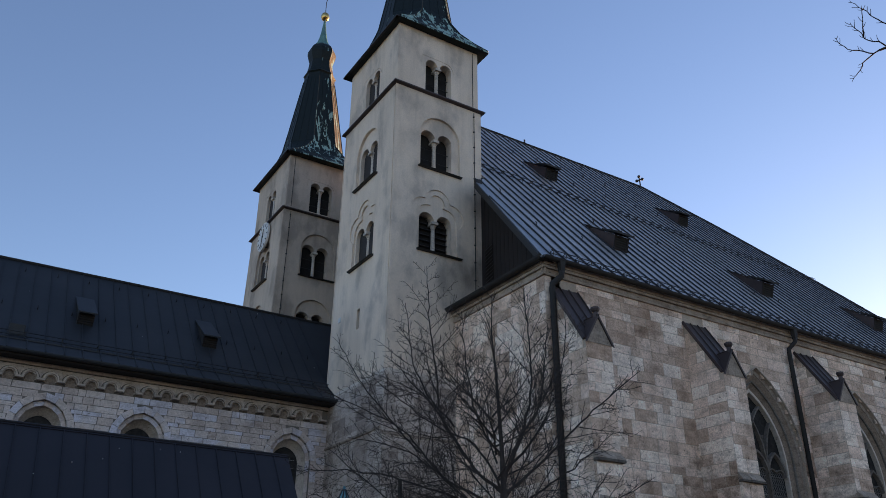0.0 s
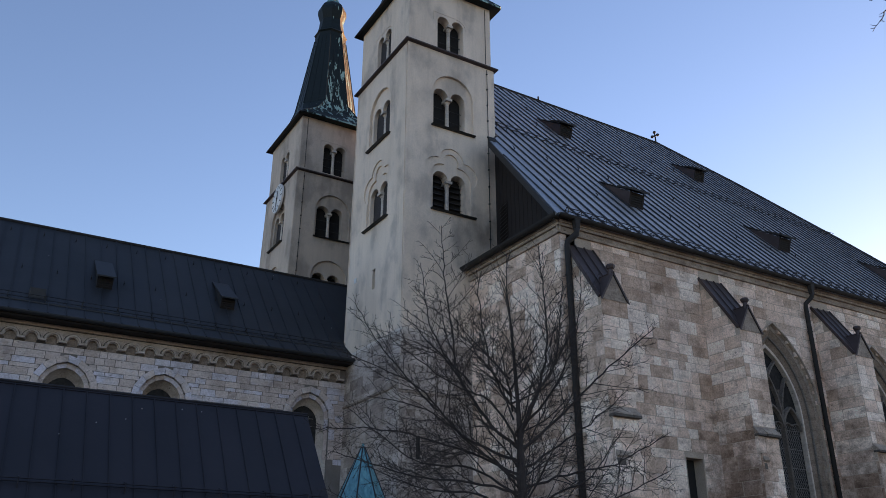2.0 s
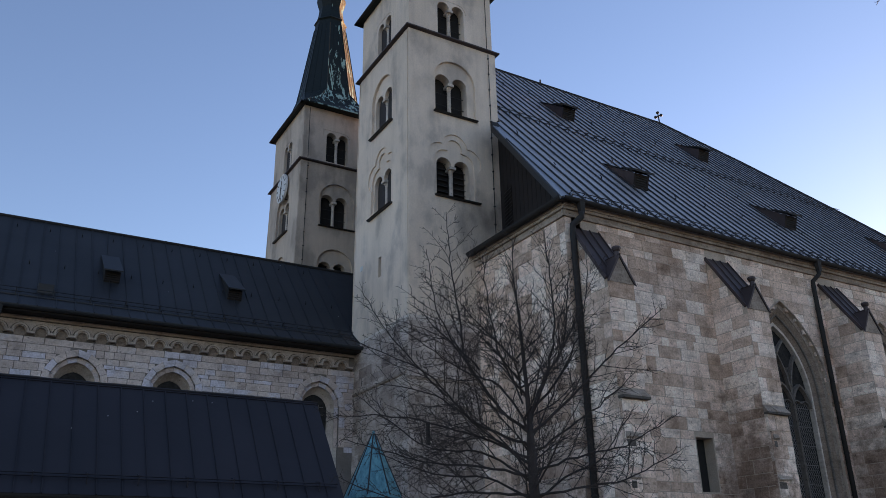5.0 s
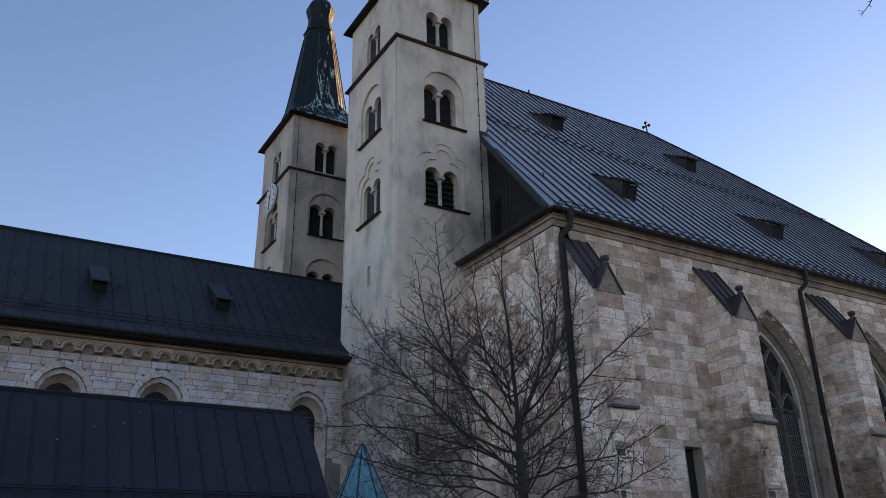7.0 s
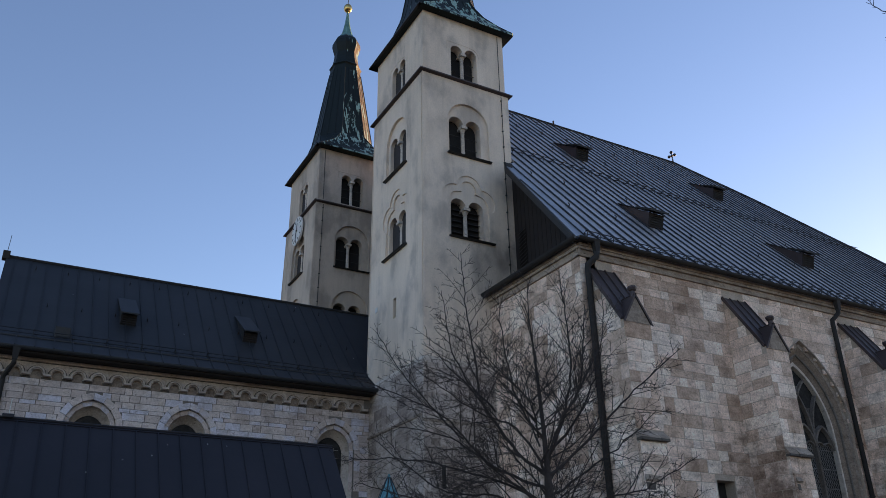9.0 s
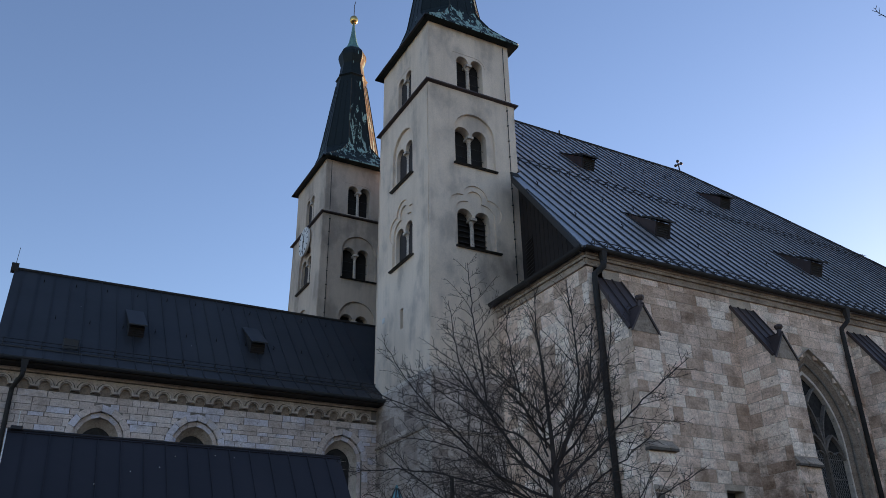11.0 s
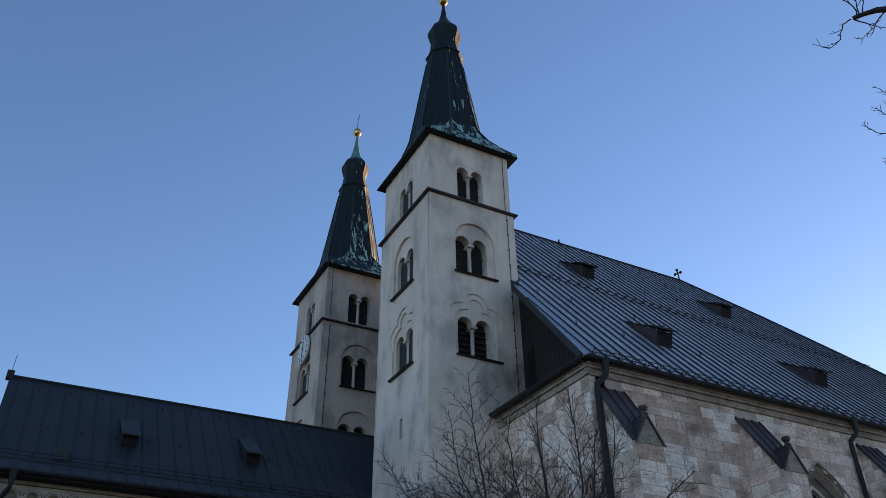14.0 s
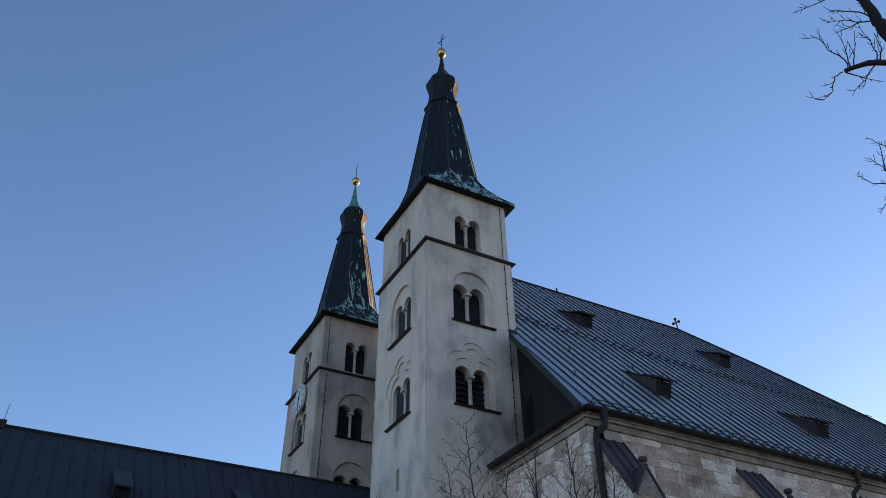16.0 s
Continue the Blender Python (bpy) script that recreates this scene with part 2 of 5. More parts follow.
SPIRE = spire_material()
VERDIGRIS = plain("verdigris", (0.06, 0.17, 0.155), (0.15, 0.31, 0.27), 0.5, 0.1, 3, 30)
TEAL = plain("bright_verdigris", (0.035, 0.17, 0.22), (0.16, 0.42, 0.47), 0.55, 0.0, 5.0, 25, 0.01, (1.6, 1.6, 0.25))
BOARDS = plain("dark_boards", (0.009, 0.00578, 0.00515), (0.0218, 0.0143, 0.0122), 0.85, 0, 2, 35, 0.01, (0.97, 0.97, 0.33))
LOUVRE = plain("weathered_louvre", (0.02, 0.017, 0.016), (0.05, 0.042, 0.04), 0.85, 0, 4, 40)
IRON = plain("dark_iron", (0.02, 0.02, 0.021), (0.04, 0.038, 0.037), 0.55, 0.3, 4, 40)
GUTTER = plain("weathered_gutter", (0.014, 0.012, 0.011), (0.032, 0.028, 0.025), 0.8, 0.0, 2, 30)
GOLD = plain("gilded_copper", (0.65, 0.42, 0.14), (0.8, 0.55, 0.2), 0.3, 1.0, 3, 30, 0.003)
# near-black that carries the shade inside openings and vents
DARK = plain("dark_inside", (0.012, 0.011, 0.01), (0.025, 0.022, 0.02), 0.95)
LEAD = plain("lead", (0.165, 0.158, 0.15), (0.27, 0.255, 0.247), 0.6, 0.3, 8, 60, 0.002)
DIAL = plain("white_enamel_dial", (0.62, 0.61, 0.58), (0.78, 0.77, 0.74), 0.5, 0, 3, 30, 0.002)
BARK = plain("bark", (0.0269, 0.0194, 0.0171), (0.065, 0.0486, 0.0426), 0.95, 0, 6, 60, 0.01, (0.776, 0.776, 0.533))
GROUND = plain("dark_ground", (0.045, 0.043, 0.042), (0.075, 0.072, 0.068), 0.95, 0, 0.4, 12, 0.03)
m, n, l, p = nodes_of("window_glass")
l.new(ramp(n, l, noise_tex(n, l, 5, 3), [(0.3, (0.02, 0.019, 0.019)), (0.7, (0.05, 0.047, 0.045))]), p.inputs["Base Color"])
p.inputs["Roughness"].default_value = 0.4
p.inputs["Specular IOR Level"].default_value = 0.05
bump(n, l, p, noise_tex(n, l, 9, 2), 0.5, 0.02)
GLASS = m

# ---- mesh helpers ----
Z = Vector((0, 0, 1))


def thing(name, base, label, category, group="", kind=""):
    ob = new(name)
    ob.empty_display_size = 0.5
    ob.location = base
    return tagged(ob, label, category, group, kind)


def under(ob, parent):
    """Hang ob, whose mesh is in world metres, under a thing or a part."""
    ob.parent = parent
    if parent.parent is None:
        ob.matrix_parent_inverse = Matrix.Translation(-parent.location)
    return ob


def part(name, bm, material, parent, label="", kind="", smooth=False):
    """Link a bmesh as ONE mesh object under a thing or a part."""
    bmesh.ops.recalc_face_normals(bm, faces=bm.faces[:])
    me = bpy.data.meshes.new(name)
    bm.to_mesh(me)
    bm.free()
    me.materials.append(material)
    if smooth:
        for f in me.polygons:
            f.use_smooth = True
    ob = new(name, me)
    if parent:
        under(ob, parent)
    return tagged(ob, label, kind=kind)


def box(bm, x0, x1, y0, y1, z0, z1, bevel=0.0):
    v = [bm.verts.new(c) for c in ((x0, y0, z0), (x1, y0, z0), (x1, y1, z0), (x0, y1, z0), (x0, y0, z1), (x1, y0, z1), (x1, y1, z1), (x0, y1, z1))]
    fs = [bm.faces.new([v[i] for i in q]) for q in ((0, 3, 2, 1), (4, 5, 6, 7), (0, 1, 5, 4), (1, 2, 6, 5), (2, 3, 7, 6), (3, 0, 4, 7))]
    if bevel:
        es = list({e for f in fs for e in f.edges})
        bmesh.ops.bevel(bm, geom=es, offset=bevel, segments=1, affect="EDGES", profile=0.5)


def hexa(bm, pts):
    """A solid from eight corners: four of one face, then the four facing them."""
    v = [bm.verts.new(c) for c in pts]
    for q in ((0, 3, 2, 1), (4, 5, 6, 7), (0, 1, 5, 4), (1, 2, 6, 5), (2, 3, 7, 6), (3, 0, 4, 7)):
        bm.faces.new([v[i] for i in q])


def slab(bm, pts, thick):
    """A flat polygon with thickness along its normal's back."""
    pts = [Vector(q) for q in pts]
    nrm = Vector((0, 0, 0))
    for a, b in zip(pts, pts[1:] + pts[:1]):
        nrm += a.cross(b)
    nrm.normalize()
    a = [bm.verts.new(q) for q in pts]
    b = [bm.verts.new(q - nrm * thick) for q in pts]
    bm.faces.new(a)
    bm.faces.new(b[::-1])
    k = len(pts)
    for i in range(k):
        bm.faces.new((a[i], b[i], b[(i + 1) % k], a[(i + 1) % k]))


def tube(bm, pts, radii, sides=6, cap=True):
    pts = [Vector(q) for q in pts]
    if isinstance(radii, (int, float)):
        radii = [radii] * len(pts)
    rings = []
    ref = None
    for i, q in enumerate(pts):
        d = (pts[min(i + 1, len(pts) - 1)] - pts[max(i - 1, 0)]).normalized()
        if ref is None:
            ref = d.orthogonal().normalized()
        ref = (ref - d * ref.dot(d))
        ref = ref.normalized() if ref.length > 1e-4 else d.orthogonal().normalized()
        s = d.cross(ref)
        rings.append([bm.verts.new(q + (ref * math.cos(a) + s * math.sin(a)) * radii[i]) for a in (2 * math.pi * k / sides for k in range(sides))])
    for a, b in zip(rings, rings[1:]):
        for k in range(sides):
            bm.faces.new((a[k], a[(k + 1) % sides], b[(k + 1) % sides], b[k]))
    if cap:
        bm.faces.new(rings[0][::-1])
        bm.faces.new(rings[-1])


def lathe(bm, centre, profile, sides=12, turn=0.0):
    """Rings of (z, radius) round an upright axis."""
    rings = [[bm.verts.new((centre[0] + r * math.cos(turn + 2 * math.pi * k / sides), centre[1] + r * math.sin(turn + 2 * math.pi * k / sides), z)) for k in range(sides)] for z, r in profile]
    for a, b in zip(rings, rings[1:]):
        for k in range(sides):
            bm.faces.new((a[k], a[(k + 1) % sides], b[(k + 1) % sides], b[k]))
    bm.faces.new(rings[0][::-1])
    bm.faces.new(rings[-1])


class Face:
    """An upright wall plane: u along it, v up, d inwards."""

    def __init__(self, o, u, d):
        self.o, self.u, self.d = Vector(o), Vector(u), Vector(d)

    def at(self, u, v, d=0.0):
        return self.o + self.u * u + self.d * d + Z * v


def round_arch(c, w, v0, top, k=10):
    """The outline of a round-headed opening, from its foot."""
    r = w / 2
    return [(c - r, v0), (c + r, v0)] + [(c + r * math.cos(a), top - r + r * math.sin(a)) for a in (math.pi * i / k for i in range(k + 1))]


def pointed_arch(c, w, v0, spring, k=8, sharp=1.0):
    """The outline of a pointed opening; sharp is the arcs' radius over the width."""
    r = w * sharp
    end = math.acos((r - w / 2) / r)
    right = [(c + w / 2 - r + r * math.cos(end * i / k), spring + r * math.sin(end * i / k)) for i in range(k + 1)]
    left = [(2 * c - a, b) for a, b in right[-2::-1]]
    return [(c - w / 2, v0), (c + w / 2, v0)] + right + left


def panel(bm, face, outer, holes, d0, d1):
    """A wall of thickness d0 to d1 with openings right through it."""
    start = bm.verts[:]
    es = []
    for loop in [outer] + holes:
        vs = [bm.verts.new(face.at(a, b, d0)) for a, b in loop]
        es += [bm.edges.new((vs[i], vs[(i + 1) % len(vs)])) for i in range(len(vs)) if (vs[i].co - vs[(i + 1) % len(vs)].co).length > 1e-6]
    got = bmesh.ops.triangle_fill(bm, use_beauty=True, edges=es)
    fs = [g for g in got["geom"] if isinstance(g, bmesh.types.BMFace)]
    ext = bmesh.ops.extrude_face_region(bm, geom=fs, use_keep_orig=True)
    for g in ext["geom"]:
        if isinstance(g, bmesh.types.BMVert):
            g.co += face.d * (d1 - d0)


def rect(u0, u1, v0, v1):
    return [(u0, v0), (u1, v0), (u1, v1), (u0, v1)]


def sweep(bm, face, path, half, proud, d=0.0):
    """A small square moulding that follows a line on a wall."""
    sec = []
    for i, (a, b) in enumerate(path):
        p0, p1 = path[max(i - 1, 0)], path[min(i + 1, len(path) - 1)]
        tx, ty = p1[0] - p0[0], p1[1] - p0[1]
        k = math.hypot(tx, ty) or 1
        nx, ny = -ty / k * half, tx / k * half
        sec.append([bm.verts.new(face.at(a + nx, b + ny, d)), bm.verts.new(face.at(a + nx * 0.6, b + ny * 0.6, d - proud)), bm.verts.new(face.at(a - nx * 0.6, b - ny * 0.6, d - proud)), bm.verts.new(face.at(a - nx, b - ny, d))])
    for s, t in zip(sec, sec[1:]):
        for i in range(3):
            bm.faces.new((s[i], s[i + 1], t[i + 1], t[i]))
    bm.faces.new(sec[0])
    bm.faces.new(sec[-1][::-1])


def arc(cx, cy, r, a0, a1, k=8):
    return [(cx + r * math.cos(radians(a0 + (a1 - a0) * i / k)), cy + r * math.sin(radians(a0 + (a1 - a0) * i / k))) for i in range(k + 1)]


# worn stone blocks, a few shapes shared by all
BLOCKS = {}


def block_mesh(kind, material):
    key = (kind, material.name)
    if key not in BLOCKS:
        rng = random.Random(kind * 7 + 1)
        bm = bmesh.new()
        j = lambda: rng.uniform(-0.012, 0.012)
        f = [(sx * (0.5 - 0.014) + j(), -0.5, sz * (0.5 - 0.022) + j()) for sx, sz in ((-1, -1), (1, -1), (1, 1), (-1, 1))]
        e = [(sx * 0.5 + j() * 0.3, -0.25, sz * 0.5 + j() * 0.5) for sx, sz in ((-1, -1), (1, -1), (1, 1), (-1, 1))]
        b = [(sx * 0.5, 0.5, sz * 0.5) for sx, sz in ((-1, -1), (1, -1), (1, 1), (-1, 1))]
        rings = [[bm.verts.new(q) for q in r] for r in (f, e, b)]
        bm.faces.new(rings[0])
        for p0, p1 in zip(rings, rings[1:]):
            for i in range(4):
                bm.faces.new((p0[i], p1[i], p1[(i + 1) % 4], p0[(i + 1) % 4]))
        bmesh.ops.recalc_face_normals(bm, faces=bm.faces[:])
        me = bpy.data.meshes.new("stone")
        bm.to_mesh(me)
        bm.free()
        me.materials.append(material)
        BLOCKS[key] = me
    return BLOCKS[key]


def courses(face, u0, u1, v0, v1, heights, widths, blocked, seed):
    """Block rectangles of a coursed wall. blocked(va, vb) gives stretches of u that openings take."""
    rng = random.Random(seed)
    v = v0
    out = []
    while v < v1 - 0.08:
        h = min(rng.uniform(*heights), v1 - v)
        if v1 - v - h < heights[0] * 0.6:
            h = v1 - v
        free = [(u0, u1)]
        for a, b in blocked(v, v + h):
            free = [q for s, t in free for q in ((s, min(t, a)), (max(s, b), t)) if q[1] - q[0] > 0.08]
        for s, t in free:
            u = s
            first = True
            while u < t - 0.04:
                w = rng.uniform(*widths) * (rng.uniform(0.5, 1) if first else 1)
                first = False
                if t - u - w < widths[0] * 0.6:
                    w = t - u
                out.append((u, u + w, v, v + h, rng.random()))
                u += w
        v += h
    return out


def lay(parent, face, cells, material, joint=0.007, proud=0.012, deep=0.08, seed=0):
    """The blocks of a wall as stones of their own."""
    rng = random.Random(seed + 99)
    turn = Matrix((face.u, face.d, Z)).transposed().to_4x4()
    for a, b, c, d, r in cells:
        ob = new("stone", block_mesh(rng.randrange(5), material))
        pr = proud + rng.uniform(-0.007, 0.008)
        mid = face.at((a + b) / 2, (c + d) / 2, (deep - pr) / 2)
        under(ob, parent)
        ob.matrix_basis = Matrix.Translation(mid) @ turn @ Matrix.Diagonal((max(b - a - joint, 0.04), deep + pr, max(d - c - joint, 0.04), 1))


def lay_joined(name, parent, face, cells, material, joint=0.014, proud=0.016, deep=0.08, seed=0):
    """Far blocks, joined into one part."""
    rng = random.Random(seed + 5)
    vs, fs = [], []
    for a, b, c, d, r in cells:
        k = len(vs)
        j = joint / 2
        pr = proud + rng.uniform(-0.012, 0.014)
        for dd, ins in ((-pr, 0.015), (0.03, 0.0)):
            vs += [face.at(a + j + ins, c + j + ins, dd), face.at(b - j - ins, c + j + ins, dd), face.at(b - j - ins, d - j - ins, dd), face.at(a + j + ins, d - j - ins, dd)]
        fs.append((k, k + 1, k + 2, k + 3))
        fs += [(k + i, k + 4 + i, k + 4 + (i + 1) % 4, k + (i + 1) % 4) for i in range(4)]
    bm = bmesh.new()
    vv = [bm.verts.new(v) for v in vs]
    for f in fs:
        bm.faces.new([vv[i] for i in f])
    return part(name, bm, material, parent, kind="stuff")


def voussoirs(parent, face, c, w_in, w_out, spring, sharp, material, k=6, d=-0.025, deep=0.1, foot=None):
    """The wedge stones of a pointed arch, each a piece of its own."""
    inner = pointed_arch(c, w_in, 0, spring, k, sharp)[2:]
    outer = pointed_arch(c, w_out, 0, spring, k, (sharp * w_in + (w_out - w_in) / 2) / w_out)[2:]
    pairs = list(zip(inner, outer))
    if foot is not None:
        v = spring
        cols = []
        while v > foot:
            nv = max(v - 0.42, foot)
            cols.append((v, nv))
            v = nv
    else:
        cols = []
    quads = [(pairs[i][0], pairs[i][1], pairs[i + 1][1], pairs[i + 1][0]) for i in range(len(pairs) - 1)]
    for a, b in cols:
        for s in (1, -1):
            quads.append(((c + s * w_in / 2, b), (c + s * w_out / 2, b), (c + s * w_out / 2, a), (c + s * w_in / 2, a)))
    for q in quads:
        mu, mv = sum(x[0] for x in q) / 4, sum(x[1] for x in q) / 4
        q = [(mu + (a - mu) * 0.965, mv + (b - mv) * 0.965) for a, b in q]
        bm = bmesh.new()
        hexa(bm, [face.at(a, b, d) for a, b in q] + [face.at(a, b, deep) for a, b in q])
        part("voussoir", bm, material, parent)


# ---- ground ----
# unseen surface, its tone chosen dark so little light bounces onto the walls
bm = bmesh.new()
rng = random.Random(3)
grid = 40
gv = []
for i in range(grid + 1):
    for j in range(grid + 1):
        fx, fy = (i / grid * 2 - 1), (j / grid * 2 - 1)
        x, y = 20 + 900 * fx * abs(fx) ** 1.5, 25 + 900 * fy * abs(fy) ** 1.5
        gv.append(bm.verts.new((x, y, rng.uniform(-0.04, 0.02))))
for i in range(grid):
    for j in range(grid):
        a = i * (grid + 1) + j
        bm.faces.new((gv[a], gv[a + grid + 1], gv[a + grid + 2], gv[a + 1]))
ground = part("ground", bm, GROUND, None, "unseen ground round the church, dark to limit bounced light", "structure")
ground["category"] = "ground"


# ---- bell towers ----
def twin_opening(c, foot, top, w=0.68, gap=0.14):
    """One opening under two round heads that meet over the colonnette."""
    r = w / 2
    m = (w + gap) / 2
    return [[(c - m - r, foot), (c + m + r, foot)] + arc(c + m, top - r, r, 0, 180, 9) + arc(c - m, top - r, r, 0, 180, 9)]


def colonnette(parent, face, c, foot, cap, d):
    """The small column of a twin opening, with base, shaft, capital and impost."""
    bm = bmesh.new()
    o = face.at(c, 0, d)
    lathe(bm, o, [(foot, 0.15), (foot + 0.08, 0.15), (foot + 0.12, 0.12), (foot + 0.16, 0.095), (cap - 0.24, 0.085), (cap - 0.22, 0.105), (cap - 0.18, 0.09), (cap - 0.02, 0.14)], 10)
    hexa(bm, [face.at(c + su * 0.15, v, d + sd * 0.22) for v in (cap - 0.02, cap + 0.1) for su, sd in ((-1, -1), (1, -1), (1, 1), (-1, 1))])
    part("colonnette", bm, DRESSED, parent)


def louvres(parent, face, c, w, foot, top, d):
    """Boards across an opening, tilted outwards."""
    v = foot + 0.12
    while v < top - 0.12:
        half = w / 2
        if v > top - half:
            half = math.sqrt(max(0.01, (w / 2) ** 2 - (v - (top - w / 2)) ** 2))
        bm = bmesh.new()
        hexa(bm, [face.at(c - half, v, d), face.at(c + half, v, d), face.at(c + half, v + 0.03, d), face.at(c - half, v + 0.03, d), face.at(c - half, v + 0.13, d + 0.2), face.at(c + half, v + 0.13, d + 0.2), face.at(c + half, v + 0.16, d + 0.2), face.at(c - half, v + 0.16, d + 0.2)])
        part("louvre", bm, LOUVRE, parent)
        v += 0.27


def sill(parent, face, c, half, v, out=0.16):
    bm = bmesh.new()
    hexa(bm, [face.at(c - half, v - 0.1, -out * 0.7), face.at(c + half, v - 0.1, -out * 0.7), face.at(c + half, v - 0.05, -out), face.at(c - half, v - 0.05, -out), face.at(c - half, v - 0.1, 0.2), face.at(c + half, v - 0.1, 0.2), face.at(c + half, v + 0.02, 0.2), face.at(c - half, v + 0.02, 0.2)])
    part("window_sill", bm, IRON, parent)


def bell_tower(x0, y0, wx, wy, eave, label, clock, trefoil, slits):
    t = thing("bell_tower", (x0 + wx / 2, y0 + wy / 2, 0), label, "bell tower", "bell towers of the church")
    x1, y1 = x0 + wx, y0 + wy
    string = 24.5
    south = Face((x0, y0, 0), (1, 0, 0), (0, 1, 0))
    east = Face((x0, y1, 0), (0, -1, 0), (1, 0, 0))
    north = Face((x1, y1, 0), (-1, 0, 0), (0, -1, 0))
    west = Face((x1, y0, 0), (0, 1, 0), (-1, 0, 0))
    zm, zl, ttop = 20.6, 16.52, eave - 1.55
    for face, w, c in ((south, wx, wx / 2 + 0.04), (east, wy, wy / 2 - 0.02), (north, wx, wx / 2), (west, wy, wy / 2)):
        seen = face in (south, east)
        oc, tc = (c - 0.13, c - 0.16) if face is south else (c - 0.05, c - 0.09)
        rc = round_arch(c, 2.16, zm, 23.38, 14)
        lc = c - 0.08 if face is south else c
        # lower recess: a trefoil step, and a smaller trefoil cut deeper inside it
        foot = [(lc - 1.0, zl), (lc + 1.0, zl)]
        outer = foot + [(lc + 1.0, 17.84)] + arc(lc + 0.71, 18.4, 0.62, -60, 98, 12) + arc(lc, 18.95, 0.63, 8, 172, 14) + arc(lc - 0.71, 18.4, 0.62, 82, 240, 12) + [(lc - 1.0, 17.84)]
        inner = foot + arc(lc + 0.45, 18.2, 0.55, 0, 84, 8) + arc(lc, 18.95, 0.38, -28, 208, 14) + arc(lc - 0.45, 18.2, 0.55, 96, 180, 8)
        plain_head = round_arch(c, 2.16, zl, 19.2, 14)
        # shaft up to the string course: thin skins with the blind recesses, then the wall
        slit = slits if face is east else []
        for d0, d1, head in ((0.0, 0.055, outer), (0.0555, 0.12, inner)):
            bm = bmesh.new()
            ins = d0 if face in (south, north) else 0.12
            holes = [rc, head if trefoil else plain_head] if seen else []
            panel(bm, face, rect(ins, w - ins, 10.92, string), holes + [rect(a, b, e, f) for a, b, e, f in slit], d0, d1)
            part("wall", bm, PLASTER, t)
        bm = bmesh.new()
        back = []
        if seen:
            back = twin_opening(oc, zm, 22.62, 0.75) + twin_opening(oc, zl, 18.4, 0.75)
        ins = 0.12 if face in (south, north) else 0.6
        panel(bm, face, rect(ins, w - ins, 10.92, string), back + [rect(a, b, e, f) for a, b, e, f in slit], 0.122, 0.6)
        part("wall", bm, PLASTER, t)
        # top stage, slightly drawn in
        top = Face(face.at(0.09, 0, 0.09), face.u, face.d)
        bm = bmesh.new()
        ins = 0.0 if face in (south, north) else 0.5
        panel(bm, top, rect(ins, w - 0.18 - ins, string, eave), twin_opening(tc, string + 0.3, ttop, 0.64, 0.14) if seen else [], 0.0, 0.5)
        part("wall", bm, PLASTER, t)
        # plinth stage
        bm = bmesh.new()
        ins = -0.1 if face in (south, north) else 0.5
        panel(bm, face, rect(ins, w - ins, -0.3, 10.92), [], -0.1, 0.5)
        part("wall", bm, RUBBLE, t, "grey weathered stone base with a sloped offset")
        if not seen:
            continue
        bm = bmesh.new()
        hexa(bm, [face.at(-0.1, 10.85, -0.1), face.at(w + 0.1, 10.85, -0.1), face.at(w + 0.1, 10.85, 0.1), face.at(-0.1, 10.85, 0.1), face.at(0, 11.08, -0.004), face.at(w, 11.08, -0.004), face.at(w, 11.08, 0.1), face.at(0, 11.08, 0.1)])
        part("offset", bm, DRESSED, t)
        for lo, hi, cap, f2, c2, ww, gp in ((string + 0.28, ttop, ttop - 0.42, top, tc, 0.64, 0.14), (zm, 22.62, 22.15, face, oc, 0.75, 0.14), (zl, 18.4, 17.94, face, oc, 0.75, 0.14)):
            d = 0.22 if f2 is top else 0.33
            colonnette(t, f2, c2, lo, cap, d)
            if face is south:
                for s in (-1, 1):
                    u = c2 + s * (ww + gp) / 2
                    if lo == zl:
                        louvres(t, f2, u, ww, lo, hi, d + 0.12)
                        continue
                    for v in (lo + 0.62, lo + 1.2):
                        bm = bmesh.new()
                        tube(bm, [f2.at(u - ww / 2, v, d + 0.1), f2.at(u + ww / 2, v, d + 0.1)], 0.018, 5)
                        part("window_bar", bm, IRON, t)
                # dark panel added behind the column, for the shade inside
                for o in twin_opening(c2, lo, hi, ww, gp):
                    bm = bmesh.new()
                    panel(bm, f2, o, [], d + 0.24, d + 0.26)
                    part("shutter", bm, DARK, t)
            else:
                # dark brown panel added to close the opening and keep it dim
                for o in twin_opening(c2, lo, hi, ww, gp):
                    bm = bmesh.new()
                    panel(bm, f2, o, [], d - 0.03, d)
                    part("shutter", bm, LOUVRE, t)
            if f2 is not top:
                sill(t, face, c, 1.12, lo)
        # faint stone surround of the top opening
        bm = bmesh.new()
        sweep(bm, top, arc(tc + 0.39, ttop - 0.32, 0.46, 0, 100, 8), 0.035, 0.02)
        sweep(bm, top, [(tc - 0.92, ttop - 0.3), (tc - 0.92, ttop + 0.16), (tc + 0.25, ttop + 0.16)], 0.03, 0.015)
        part("hood_mould", bm, PLASTER, t)
    if trefoil:
        for f2, w2, v in ((south, wx - 1.5, 8.5), (east, wy, 8.72)):
            bm = bmesh.new()
            hexa(bm, [f2.at(-0.18, v, -0.17), f2.at(w2, v, -0.17), f2.at(w2, v, -0.08), f2.at(-0.18, v, -0.08), f2.at(-0.18, v + 0.08, -0.17), f2.at(w2, v + 0.08, -0.17), f2.at(w2, v + 0.16, -0.08), f2.at(-0.18, v + 0.16, -0.08)])
            part("ledge", bm, VOUSSOIR, t)
